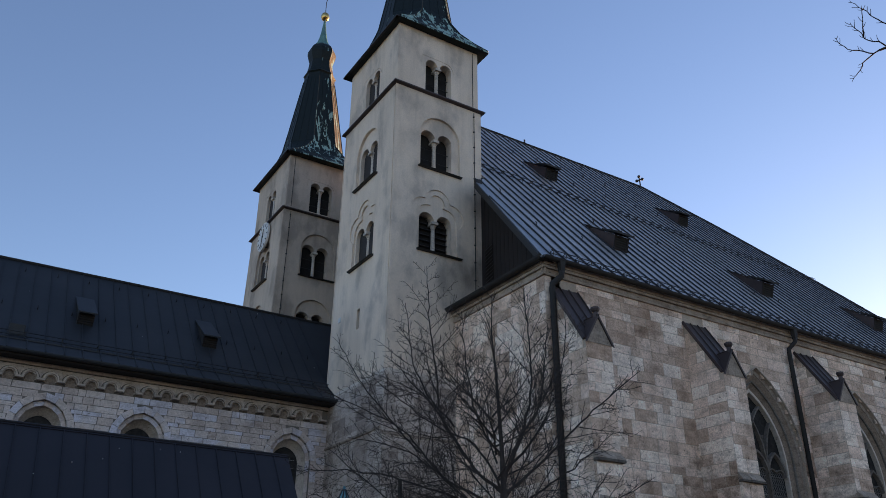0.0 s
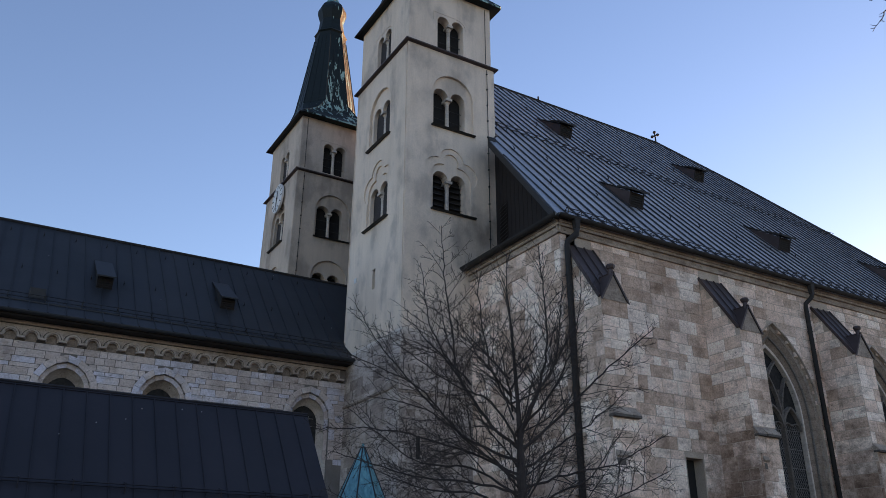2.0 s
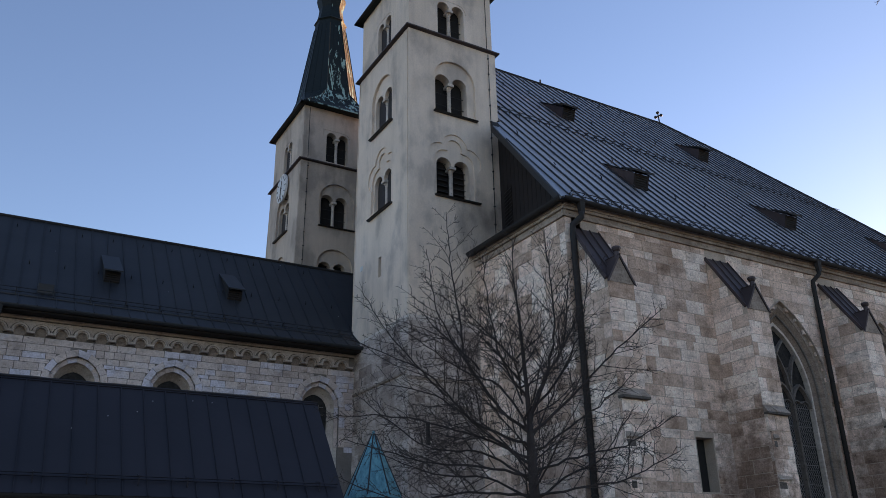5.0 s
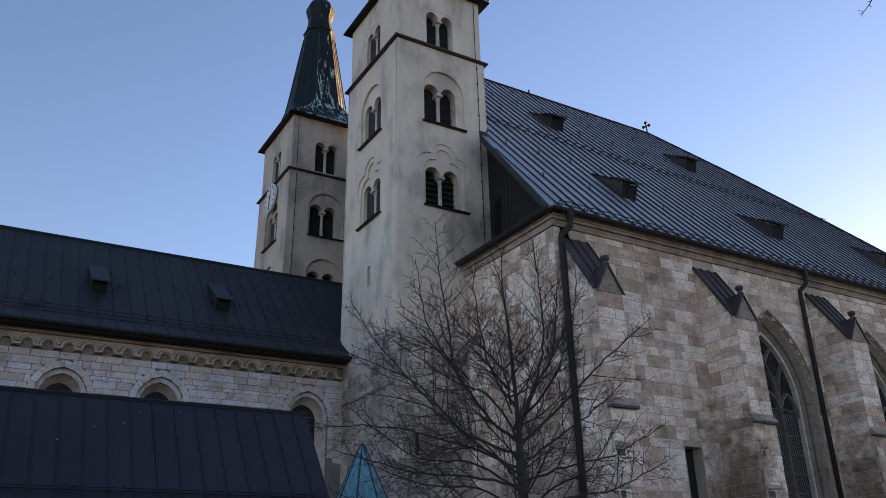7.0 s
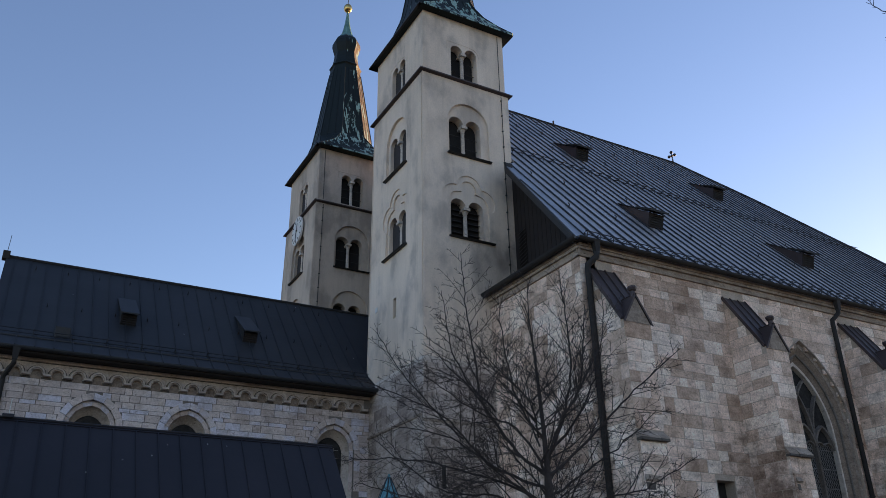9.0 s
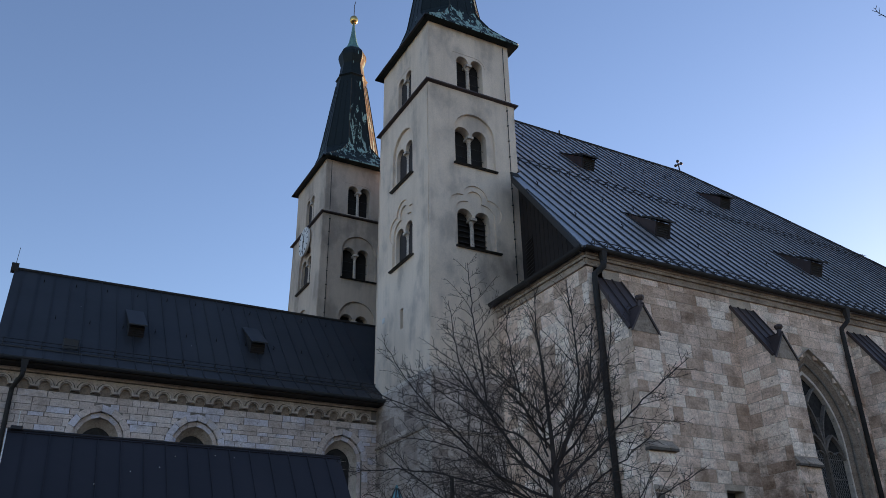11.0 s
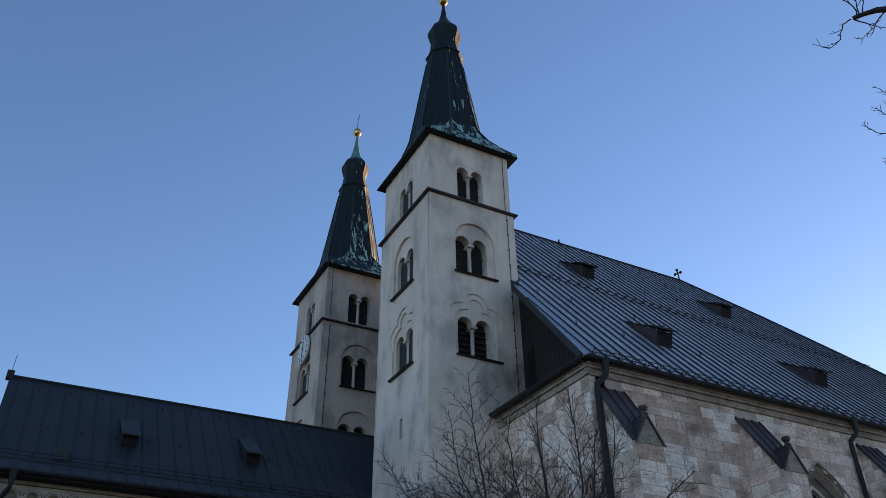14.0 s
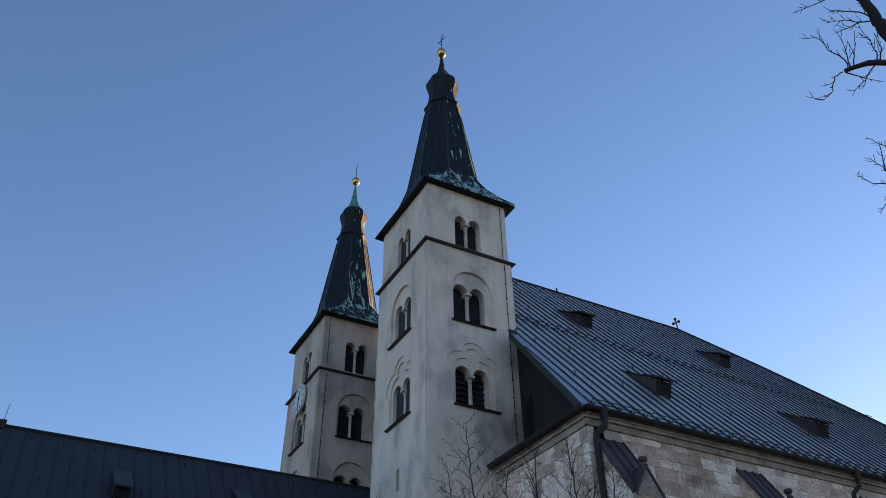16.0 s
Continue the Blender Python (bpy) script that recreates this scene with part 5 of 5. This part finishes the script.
    x += 0.6845


def choir_window(c):
    bm = bmesh.new()
    inner = pointed_arch(c, 1.48, 4.7, 8.25, 8, 0.57)
    panel(bm, cf, pointed_arch(c, 1.79, 4.52, 8.25, 8, 0.57), [inner], 0.14, 0.3)
    w = part("window", bm, DRESSED, choir, "pointed window in a double stone arch")
    bm = bmesh.new()
    o, i = pointed_arch(c, 1.48, 4.7, 8.25, 8, 0.57), pointed_arch(c, 1.14, 4.9, 8.15, 8, 0.57)
    vo, vi = [bm.verts.new(cf.at(a, b, 0.28)) for a, b in o], [bm.verts.new(cf.at(a, b, 0.62)) for a, b in i]
    for j in range(len(o)):
        bm.faces.new((vo[j], vo[(j + 1) % len(o)], vi[(j + 1) % len(o)], vi[j]))
    part("reveal", bm, FRIEZE, w)
    bm = bmesh.new()
    panel(bm, cf, pointed_arch(c, 1.18, 4.88, 8.15, 8, 0.57), [], 0.6, 0.62)
    part("pane", bm, GLASS, w)
    bm = bmesh.new()
    v = 5.1
    while v < 8.5:
        tube(bm, [cf.at(c - 0.42, v, 0.58), cf.at(c + 0.42, v, 0.58)], 0.014, 4)
        v += 0.32
    for u in (-0.21, 0, 0.21):
        tube(bm, [cf.at(c + u, 4.9, 0.58), cf.at(c + u, 8.4, 0.58)], 0.014, 4)
    part("lead_lattice", bm, LEAD, w, kind="stuff")
    voussoirs(w, cf, c, 1.8, 2.3, 8.25, 0.57, CHOIR_STONE, 4, -0.05, 0.1, 6.6)
    voussoirs(w, cf, c, 1.46, 1.78, 8.25, 0.57, CHOIR_STONE, 4, 0.1, 0.15, 6.6)


for c in CWIN:
    choir_window(c)

# ---- low building in front of the choir ----
annex = thing("low_building", (4.5, 23, 0), "low building with a plain dark sheet metal roof", "building")
RA, RB = Vector((0, 20.66, 3.47)), Vector((0, 23.0, 6.5))
RS = (RB - RA).normalized()


def on_annex(x, y, lift=0.0):
    k = (y - RA.y) / (RB.y - RA.y)
    return Vector((x, y, RA.z + k * (RB.z - RA.z))) + Vector((0, -RS.z, RS.y)) * lift


bm = bmesh.new()
slab(bm, [on_annex(0.1, 20.66), on_annex(8.95, 20.66), on_annex(8.95, 23.0), on_annex(0.1, 23.0)], 0.1)
aroof = part("roof", bm, BLUE_SHEET, annex, "anthracite standing-seam metal roof")
bm = bmesh.new()
slab(bm, [(0.1, 23.0, 6.5), (8.95, 23.0, 6.5), (8.95, 25.34, 3.47), (0.1, 25.34, 3.47)], 0.1)
part("roof", bm, BLUE_SHEET, annex)
bm = bmesh.new()
tube(bm, [on_annex(0.1, 23.0, 0.02), on_annex(8.97, 23.0, 0.01)], 0.03, 6)
part("ridge_cap", bm, BLUE_SHEET, annex)
bm = bmesh.new()
box(bm, 0.35, 8.7, 20.95, 21.3, -0.3, 3.55)
box(bm, 0.35, 8.7, 24.8, 25.2, -0.3, 3.5)
part("wall", bm, PLASTER, annex, "pale plastered wall under the eave")
for x in (0.35, 8.4):
    bm = bmesh.new()
    slab(bm, [Vector(q) for q in ((x, 21.2, -0.3), (x, 24.8, -0.3), (x, 24.8, 4.0), (x, 23.0, 6.3), (x, 21.2, 4.0))], -0.3)
    part("wall", bm, PLASTER, annex)
bm = bmesh.new()
half_gutter(bm, (0.08, 20.57, 3.44), (8.97, 20.57, 3.44), 0.1)
part("gutter", bm, GUTTER, annex)
x = 8.5
while x > 0.2:
    a, b = on_annex(x, 20.66), on_annex(x, 22.95)
    up, s = Vector((0, -RS.z, RS.y)) * 0.03, Vector((0.012, 0, 0))
    bm = bmesh.new()
    hexa(bm, [a - s, a + s, a + s + up, a - s + up, b - s, b + s, b + s + up, b - s + up])
    part("seam", bm, BLUE_SHEET, aroof)
    x -= 0.57
snow_guard(aroof, on_annex, 0.2, 8.8, 20.95, 0.05, (0.0, 0.1), 1.14, BLUE_SHEET, 0.016)

for fn, host, spots in ((on_choir, croof, [(1.87, 34.53), (6.2, 33.07), (11.86, 36.1), (13.75, 33.06)]), (on_annex, aroof, [(3.04, 22.26), (3.76, 22.4), (4.17, 22.68), (2.2, 21.94), (5.77, 22.76), (5.24, 22.77)])):
    for x, y in spots:
        bm = bmesh.new()
        bmesh.ops.create_icosphere(bm, subdivisions=1, radius=0.015, matrix=Matrix.Translation(fn(x, y, 0.015)))
        part("roof_stud", bm, DIAL, host)

bm = bmesh.new()
tube(bm, [on_annex(0.08, 20.66, 0.02), on_annex(0.08, 23.0, 0.02)], 0.013, 5)
part("verge_strip", bm, DIAL, annex, "pale strip along the verge")
bm = bmesh.new()
box(bm, 0.15, 0.43, 22.9, 23.1, 6.5, 6.6, 0.015)
part("ridge_end", bm, BLUE_SHEET, annex)
bm = bmesh.new()
tube(bm, [(0.3, 23.0, 6.58), (0.302, 23.0, 6.98)], 0.012, 5)
part("lightning_rod", bm, DIAL, annex, "thin pale rod on the ridge end")

# ---- stair turret ----
turret = thing("stair_turret", (11.5, 24.4, 0), "small turret with a bright turquoise copper cone roof", "turret")
bm = bmesh.new()
lathe(bm, (11.5, 24.4), [(-0.3, 0.85), (3.9, 0.85)], 16)
part("wall", bm, RUBBLE, turret)
bm = bmesh.new()
lathe(bm, (11.5, 24.4), [(3.85, 0.95), (3.98, 0.93), (5.95, 0.06), (6.06, 0.03)], 8, radians(10))
tr = part("roof", bm, TEAL, turret, "turquoise copper cone")
for k in range(8):
    a = radians(10 + 45 * k)
    bm = bmesh.new()
    tube(bm, [(11.5 + 0.93 * math.cos(a), 24.4 + 0.93 * math.sin(a), 3.99), (11.5 + 0.05 * math.cos(a), 24.4 + 0.05 * math.sin(a), 5.96)], 0.025, 4)
    part("seam", bm, GREEN_SHEET, tr)
bm = bmesh.new()
lathe(bm, (11.5, 24.4), [(3.78, 0.9), (3.85, 0.98), (3.9, 0.98)], 16)
part("eave", bm, IRON, turret)


# ---- trees ----
def bent(rng, start, way, length, k, crook, lift):
    """A slightly crooked run of k steps that turns towards the light."""
    d, q = way.normalized(), Vector(start)
    pts = [q.copy()]
    for i in range(k):
        d = (d + Vector((rng.gauss(0, crook), rng.gauss(0, crook), rng.gauss(0, crook) + lift))).normalized()
        q = q + d * (length / k)
        pts.append(q.copy())
    return pts


def taper(a, b, k):
    return [a + (b - a) * (i / k) ** 0.8 for i in range(k + 1)]


def shoots(rng, pts, radii, bms, level, first=0.2):
    """Side shoots along a limb, alternating, each with finer ones of its own."""
    total = sum((b - a).length for a, b in zip(pts, pts[1:]))
    gap = (0.125, 0.088, 0.09)[level]
    at, roll, run = total * first, rng.uniform(0, 6.28), 0.0
    for a, b, r in zip(pts, pts[1:], radii):
        step = (b - a).length
        while at < run + step:
            f = (at - run) / step
            ax = (b - a).normalized()
            o = ax.orthogonal().normalized()
            o.rotate(Matrix.Rotation(roll, 3, ax))
            roll += rng.uniform(2.2, 4.1)
            left = total - at
            ln = (0.3 + 0.46 * left) * rng.uniform(0.4, 1.2) if level == 0 else (0.08 + 0.42 * left) * rng.uniform(0.4, 1.25)
            spread = rng.uniform(0.7, 1.4)
            k = max(3, int(ln / 0.13))
            line = bent(rng, a.lerp(b, f), ax + o * spread + Z * 0.04, ln, k, 0.1, 0.02)
            r0 = min(r * 0.6, (0.0095, 0.0056, 0.0046)[level] * (0.6 + 0.5 * ln))
            rad = taper(max(r0, 0.0042), 0.0034, k)
            tube(bms[0] if level == 0 else bms[1], line, rad, 4 if level == 0 else 3, False)
            if level < 2 and ln > 0.2:
                shoots(rng, line, rad, bms, level + 1, 0.22)
            at += gap * rng.uniform(0.6, 1.5)
        run += step


tree = thing("bare_tree", (8.85, 12.1, 0), "leafless young tree with a broad crown of fine dark twigs", "tree")
rng = random.Random(21)
twigs, trunk = bmesh.new(), bmesh.new()
tb = Vector((8.82, 12.1, 0))
right = Vector((0.8, -0.6, 0))
back = Vector((0.6, 0.8, 0))
LEADER = [(0.0, 3.6), (0.0, 4.2), (-0.02, 4.85), (-0.06, 5.6), (-0.1, 6.3), (-0.16, 7.0), (-0.14, 7.8)]
tube(trunk, [tb - Z * 0.2, tb + Z * 0.3, tb + right * 0.03 + Z * 1.6, tb + right * 0.02 + Z * 2.8] + [tb + right * a + Z * b for a, b in LEADER], [0.18, 0.14, 0.11, 0.095, 0.082, 0.052, 0.04, 0.031, 0.021, 0.012, 0.005], 10)
lead = [tb + right * a + Z * b for a, b in LEADER]
shoots(rng, lead, taper(0.08, 0.008, 6), (twigs, twigs), 0, 0.25)


def limb_through(marks, deep, r0):
    """A limb bent through a few places of the crown (across, up), leaning back by deep."""
    ctrl = [tb + right * a + Z * b + back * (deep * i / (len(marks) - 1)) for i, (a, b) in enumerate(marks)]
    pts = []
    for i in range(len(ctrl) - 1):
        p0, p1, p2, p3 = ctrl[max(i - 1, 0)], ctrl[i], ctrl[i + 1], ctrl[min(i + 2, len(ctrl) - 1)]
        k = max(3, int((p2 - p1).length / 0.16))
        for h in range(k):
            f = h / k
            q = 0.5 * (2 * p1 + (p2 - p0) * f + (2 * p0 - 5 * p1 + 4 * p2 - p3) * f * f + (3 * p1 - p0 - 3 * p2 + p3) * f ** 3)
            pts.append(q + Vector((rng.gauss(0, 1), rng.gauss(0, 1), rng.gauss(0, 1))) * 0.012)
    pts.append(ctrl[-1])
    rad = taper(r0, 0.006, len(pts) - 1)
    bm = bmesh.new()
    tube(bm, pts, rad, 7, False)
    shoots(rng, pts, rad, (bm, twigs), 0)
    part("limb", bm, BARK, tree)


# the main limbs of the crown
for marks, deep, r0 in (
    ([(0, 3.95), (0.8, 4.6), (1.55, 5.3), (2.55, 6.1)], -0.3, 0.032),
    ([(0, 4.1), (0.22, 4.7), (0.46, 5.4), (0.58, 6.2), (0.5, 8.0)], 0.2, 0.036),
    ([(0, 3.95), (-0.64, 4.6), (-1.24, 5.55), (-2.15, 6.6)], 0.3, 0.034),
    ([(-0.55, 4.5), (-1.12, 5.4), (-1.25, 6.3), (-1.4, 7.4), (-1.5, 8.7)], 0.5, 0.03),
    ([(0, 3.75), (-1.0, 4.2), (-1.85, 5.1), (-3.3, 5.75)], -0.5, 0.03),
    ([(0, 3.5), (-0.9, 3.95), (-2.4, 4.4), (-3.9, 4.5)], 0.4, 0.028),
    ([(0, 3.3), (1.0, 3.6), (1.7, 3.75), (2.7, 4.3)], 0.5, 0.026),
    ([(0, 3.2), (-0.9, 3.4), (-1.9, 3.5), (-3.3, 3.9)], -0.6, 0.028),
    ([(0, 2.9), (-1.2, 3.0), (-2.4, 2.9), (-3.7, 3.4)], 0.5, 0.028),
    ([(0, 2.9), (0.9, 3.0), (1.6, 3.1), (2.5, 3.5)], -0.5, 0.026),
    ([(0, 4.4), (0.5, 4.9), (0.95, 5.7), (1.25, 6.6)], 0.8, 0.03),
    ([(0, 4.6), (-0.4, 5.2), (-0.6, 6.0), (-0.7, 7.2)], -0.7, 0.026),
    ([(0, 3.4), (-0.8, 4.0), (-1.7, 4.7), (-2.8, 4.95)], -0.3, 0.028),
    ([(0, 3.6), (0.7, 4.1), (1.3, 4.5), (2.1, 5.2)], 0.6, 0.026),
    ([(0, 3.1), (-0.9, 3.7), (-2.0, 3.9), (-3.4, 5.0)], 0.7, 0.026),
    ([(0, 4.0), (-0.5, 4.8), (-1.2, 5.1), (-2.3, 5.9)], -0.8, 0.026),
    ([(0, 4.3), (0.35, 5.0), (0.7, 5.5), (0.9, 7.0)], -0.5, 0.026),
    ([(0, 2.8), (-0.8, 3.2), (-1.7, 3.25), (-2.6, 3.6)], -0.9, 0.026),
    ([(-0.9, 5.2), (-1.5, 6.0), (-1.75, 6.8), (-1.9, 7.8)], 0.3, 0.02),
    ([(0.3, 4.9), (0.9, 5.9), (1.2, 6.5), (1.3, 7.5)], 0.2, 0.02),
    ([(-1.5, 4.7), (-2.3, 5.6), (-2.7, 6.1), (-3.1, 6.8)], -0.2, 0.02),
    ([(0, 2.8), (0.7, 3.3), (1.2, 3.5), (1.9, 4.4)], 0.8, 0.026),
):
    limb_through(marks, deep, r0)
# limbs that lean towards and away from the viewer's side
for i in range(18):
    z = 2.7 + 0.16 * i + rng.uniform(-0.1, 0.1)
    turn = rng.uniform(-1.0, 1.0)
    way = right * math.sin(turn) * 0.9 + back * (1 if i % 2 else -1) * rng.uniform(0.6, 1.0)
    k = 16
    ln = rng.uniform(1.7, 2.6) * (1.0 if i < 12 else 0.75)
    pts = bent(rng, tb + right * (-0.01 * i) + Z * z, way + Z * rng.uniform(0.45, 0.9), ln, k, 0.05, 0.012)
    rad = taper(0.021, 0.006, k)
    bm = bmesh.new()
    tube(bm, pts, rad, 6, False)
    shoots(rng, pts, rad, (bm, twigs), 0)
    part("limb", bm, BARK, tree)
part("trunk", trunk, BARK, tree)
part("crown", twigs, BARK, tree, "fine bare twigs", "stuff")

# old tree beside the camera, its limbs reaching in overhead
big = thing("bare_tree", (10.2, 1.2, 0), "large leafless tree with crooked overhanging limbs", "tree")
trunk, twigs = bmesh.new(), bmesh.new()
tb = Vector((10.2, 1.2, 0))
tube(trunk, [tb - Z * 0.2, tb + Z * 0.4, tb + Vector((0.05, 0, 3)), tb + Vector((-0.1, 0.1, 5.6)), tb + Vector((0.1, 0.1, 8)), tb + Vector((0.0, 0, 11))], [0.5, 0.36, 0.32, 0.28, 0.2, 0.08], 12)
# each limb with its shoots, as short bent runs
LIMB_LOW = [(10.1, 1.3, 5.6), (8.2, 1.6, 6.6), (6.37, 2.23, 7.4), (6.2, 2.48, 7.53), (6.02, 2.77, 7.61)]
SHOOTS_LOW = [
    [(6.0, 2.78, 7.6), (5.97, 2.85, 7.59), (6.04, 2.96, 7.52), (6.04, 3.07, 7.51), (6.01, 3.12, 7.56)],
    [(6.03, 2.74, 7.6), (5.91, 2.71, 7.72), (5.81, 2.74, 7.85), (5.7, 2.78, 7.97)],
    [(6.04, 2.72, 7.59), (5.96, 2.66, 7.69), (5.88, 2.61, 7.84)],
    [(6.05, 2.71, 7.58), (6.0, 2.62, 7.67), (5.98, 2.55, 7.77)],
    [(6.15, 2.56, 7.54), (6.11, 2.47, 7.63), (6.05, 2.45, 7.73), (5.97, 2.45, 7.86)],
    [(6.17, 2.53, 7.53), (6.12, 2.42, 7.64), (6.04, 2.39, 7.77)],
    [(6.15, 2.56, 7.54), (6.16, 2.69, 7.48), (6.17, 2.87, 7.43)],
    [(6.02, 2.76, 7.58), (6.14, 2.69, 7.5), (6.29, 2.6, 7.43)],
]
LIMB_HIGH = [(10.15, 1.25, 6.2), (8.0, 1.9, 6.7), (6.12, 2.24, 7.21), (5.87, 2.23, 7.52), (5.79, 2.22, 7.64), (5.6, 2.2, 7.95), (5.2, 2.1, 8.6)]
SHOOTS_HIGH = [
    [(5.78, 2.22, 7.6), (5.68, 2.34, 7.66), (5.61, 2.43, 7.74), (5.55, 2.53, 7.79)],
    [(5.79, 2.22, 7.62), (5.65, 2.27, 7.71), (5.54, 2.39, 7.81), (5.53, 2.45, 7.84)],
    [(5.7, 2.31, 7.65), (5.67, 2.4, 7.65), (5.63, 2.49, 7.69)],
    [(5.74, 2.21, 7.7), (5.67, 2.19, 7.73), (5.61, 2.23, 7.81)],
    [(5.6, 2.2, 7.95), (5.42, 2.33, 7.86), (5.34, 2.53, 7.89), (5.3, 2.65, 7.92)],
]
LIMB_SIDE = [(10.1, 1.3, 5.8), (8.4, 2.0, 6.5), (7.24, 2.81, 6.89), (7.12, 3.13, 6.95), (7.06, 3.24, 6.93)]
SHOOTS_SIDE = [
    [(7.06, 3.24, 6.93), (6.99, 3.33, 7.0), (6.95, 3.42, 7.06), (6.92, 3.47, 7.15), (6.89, 3.49, 7.23)],
    [(7.12, 3.12, 6.95), (7.03, 3.2, 7.04), (6.99, 3.26, 7.12), (6.93, 3.29, 7.23), (6.91, 3.31, 7.31)],
    [(7.18, 2.97, 6.92), (6.99, 3.05, 7.16), (6.93, 3.11, 7.26), (6.87, 3.17, 7.38), (6.82, 3.23, 7.47)],
    [(7.07, 3.22, 6.94), (7.05, 3.36, 6.89), (7.1, 3.45, 6.85), (7.13, 3.55, 6.81)],
    [(6.99, 3.26, 7.12), (6.89, 3.18, 7.21), (6.84, 3.13, 7.36)],
]


def crooked(rng, a, b, k, wander):
    """A slightly bowed and kinked line from a to b."""
    a, b = Vector(a), Vector(b)
    side = (b - a).orthogonal().normalized()
    side.rotate(Matrix.Rotation(rng.uniform(0, 6.28), 3, (b - a).normalized()))
    bow = rng.uniform(-0.16, 0.16) * (b - a).length
    out = []
    for i in range(k + 1):
        f = i / k
        jog = Vector((rng.gauss(0, 1), rng.gauss(0, 1), rng.gauss(0, 1))) * wander * (0 if i in (0, k) else 1)
        out.append(a.lerp(b, f) + side * bow * math.sin(math.pi * f) + jog)
    return out


rng = random.Random(5)
for limb_line, ra, rb, runs in ((LIMB_LOW, 0.07, 0.022, SHOOTS_LOW), (LIMB_HIGH, 0.1, 0.03, SHOOTS_HIGH), (LIMB_SIDE, 0.05, 0.006, SHOOTS_SIDE)):
    pts = [Vector(limb_line[0])]
    for a, b in zip(limb_line, limb_line[1:]):
        pts += crooked(rng, a, b, 5, 0.005)[1:]
    kk = len(pts) - 1
    limb = bmesh.new()
    tube(limb, pts, [(ra + (rb - ra) * (i / kk) ** 0.7) * rng.uniform(0.94, 1.08) for i in range(kk + 1)], 9)
    part("limb", limb, BARK, big, smooth=True)
    for run in runs:
        line = [Vector(run[0])]
        for a, b in zip(run, run[1:]):
            line += crooked(rng, a, b, 3, 0.003)[1:]
        k = len(line) - 1
        tube(twigs, line, [0.0075 - 0.005 * i / k for i in range(k + 1)], 5)
        # short spurs, curling up
        for i in range(2, k):
            if rng.random() < 0.9:
                ax = (line[i + 1] - line[i - 1]).normalized()
                o = ax.orthogonal().normalized()
                o.rotate(Matrix.Rotation(rng.uniform(0, 6.28), 3, ax))
                d, q = ax * 0.8 + o * 0.8, line[i].copy()
                spur = [q.copy()]
                reach = rng.uniform(0.01, 0.042 if limb_line is not LIMB_SIDE else 0.022)
                for step in range(4):
                    q = q + d.normalized() * reach
                    d = d + Vector((rng.gauss(0, 0.15), rng.gauss(0, 0.15), 0.25))
                    spur.append(q.copy())
                tube(twigs, spur, [0.0042, 0.0038, 0.0033, 0.0028, 0.0024], 3)
                if reach > 0.025:
                    o.rotate(Matrix.Rotation(rng.uniform(1.5, 4.5), 3, ax))
                    tube(twigs, [spur[2], spur[2] + (d.normalized() + o) * 0.025, spur[2] + (d.normalized() * 1.9 + o * 1.3 + Z * 0.4) * 0.03], [0.0033, 0.003, 0.0025], 3)
part("trunk", trunk, BARK, big)
part("crown", twigs, BARK, big, "", "stuff")

# ---- wall stones ----
B_SPANS = [(x, x + 1.16) for x in (17.49, 24.16, 31.03, 37.8, 44.5)]


def hall_blocked(a, b):
    out = list(B_SPANS)
    if b > 4.16 and a < 6.03:
        out.append((22.3, 23.25))
    for c in WINDOWS:
        w = 4.4
        m = (a + b) / 2
        if b > 2.4:
            if a <= 8.2:
                out.append((c - w / 2, c + w / 2))
            else:
                h = m - 8.2
                r = w * 0.985
                if h < math.sqrt(r * r - (r - w / 2) ** 2):
                    half = w / 2 - r + math.sqrt(r * r - h * h)
                    if half > 0:
                        out.append((c - half, c + half))
    return out


cells = courses(south, HX, 48.2, 1.5, 13.5, (0.28, 0.58), (0.34, 1.15), hall_blocked, 4)
near = [q for q in cells if q[0] < 30.9 and q[2] > 2.6]
near = near[-300:] if len(near) > 300 else near
keep = set(near)
lay(wall_s, south, near, ASHLAR, seed=4)
lay_joined("stonework", wall_s, south, [q for q in cells if q not in keep], ASHLAR_FAR, seed=4)
cells = courses(endf, 0.0, 5.92, 1.5, 13.5, (0.32, 0.5), (0.45, 1.0), lambda a, b: [], 6)
lay(wall_e, endf, cells, ASHLAR, seed=6)


def choir_blocked(a, b):
    out = []
    for c in CWIN:
        w = 2.3
        m = a * 0.35 + b * 0.65
        if a <= 8.25:
            out.append((c - w / 2, c + w / 2))
        else:
            r = 0.57 * 1.8 + 0.25
            h = m - 8.25
            if h < math.sqrt(r * r - (r - w / 2) ** 2):
                half = w / 2 - r + math.sqrt(r * r - h * h)
                if half > 0:
                    out.append((c - half, c + half))
    return out


cells = [q for q in courses(cf, -0.6, 14.0, 6.4, 9.82, (0.15, 0.33), (0.25, 1.05), choir_blocked, 12) if q[3] > 7.9 or q[0] > 8.8]
lay(wall_c, cf, cells[-300:], CHOIR_STONE, seed=12, proud=0.014, joint=0.012)
if len(cells) > 300:
    lay_joined("stonework", wall_c, cf, cells[:-300], CHOIR_FAR, seed=12)
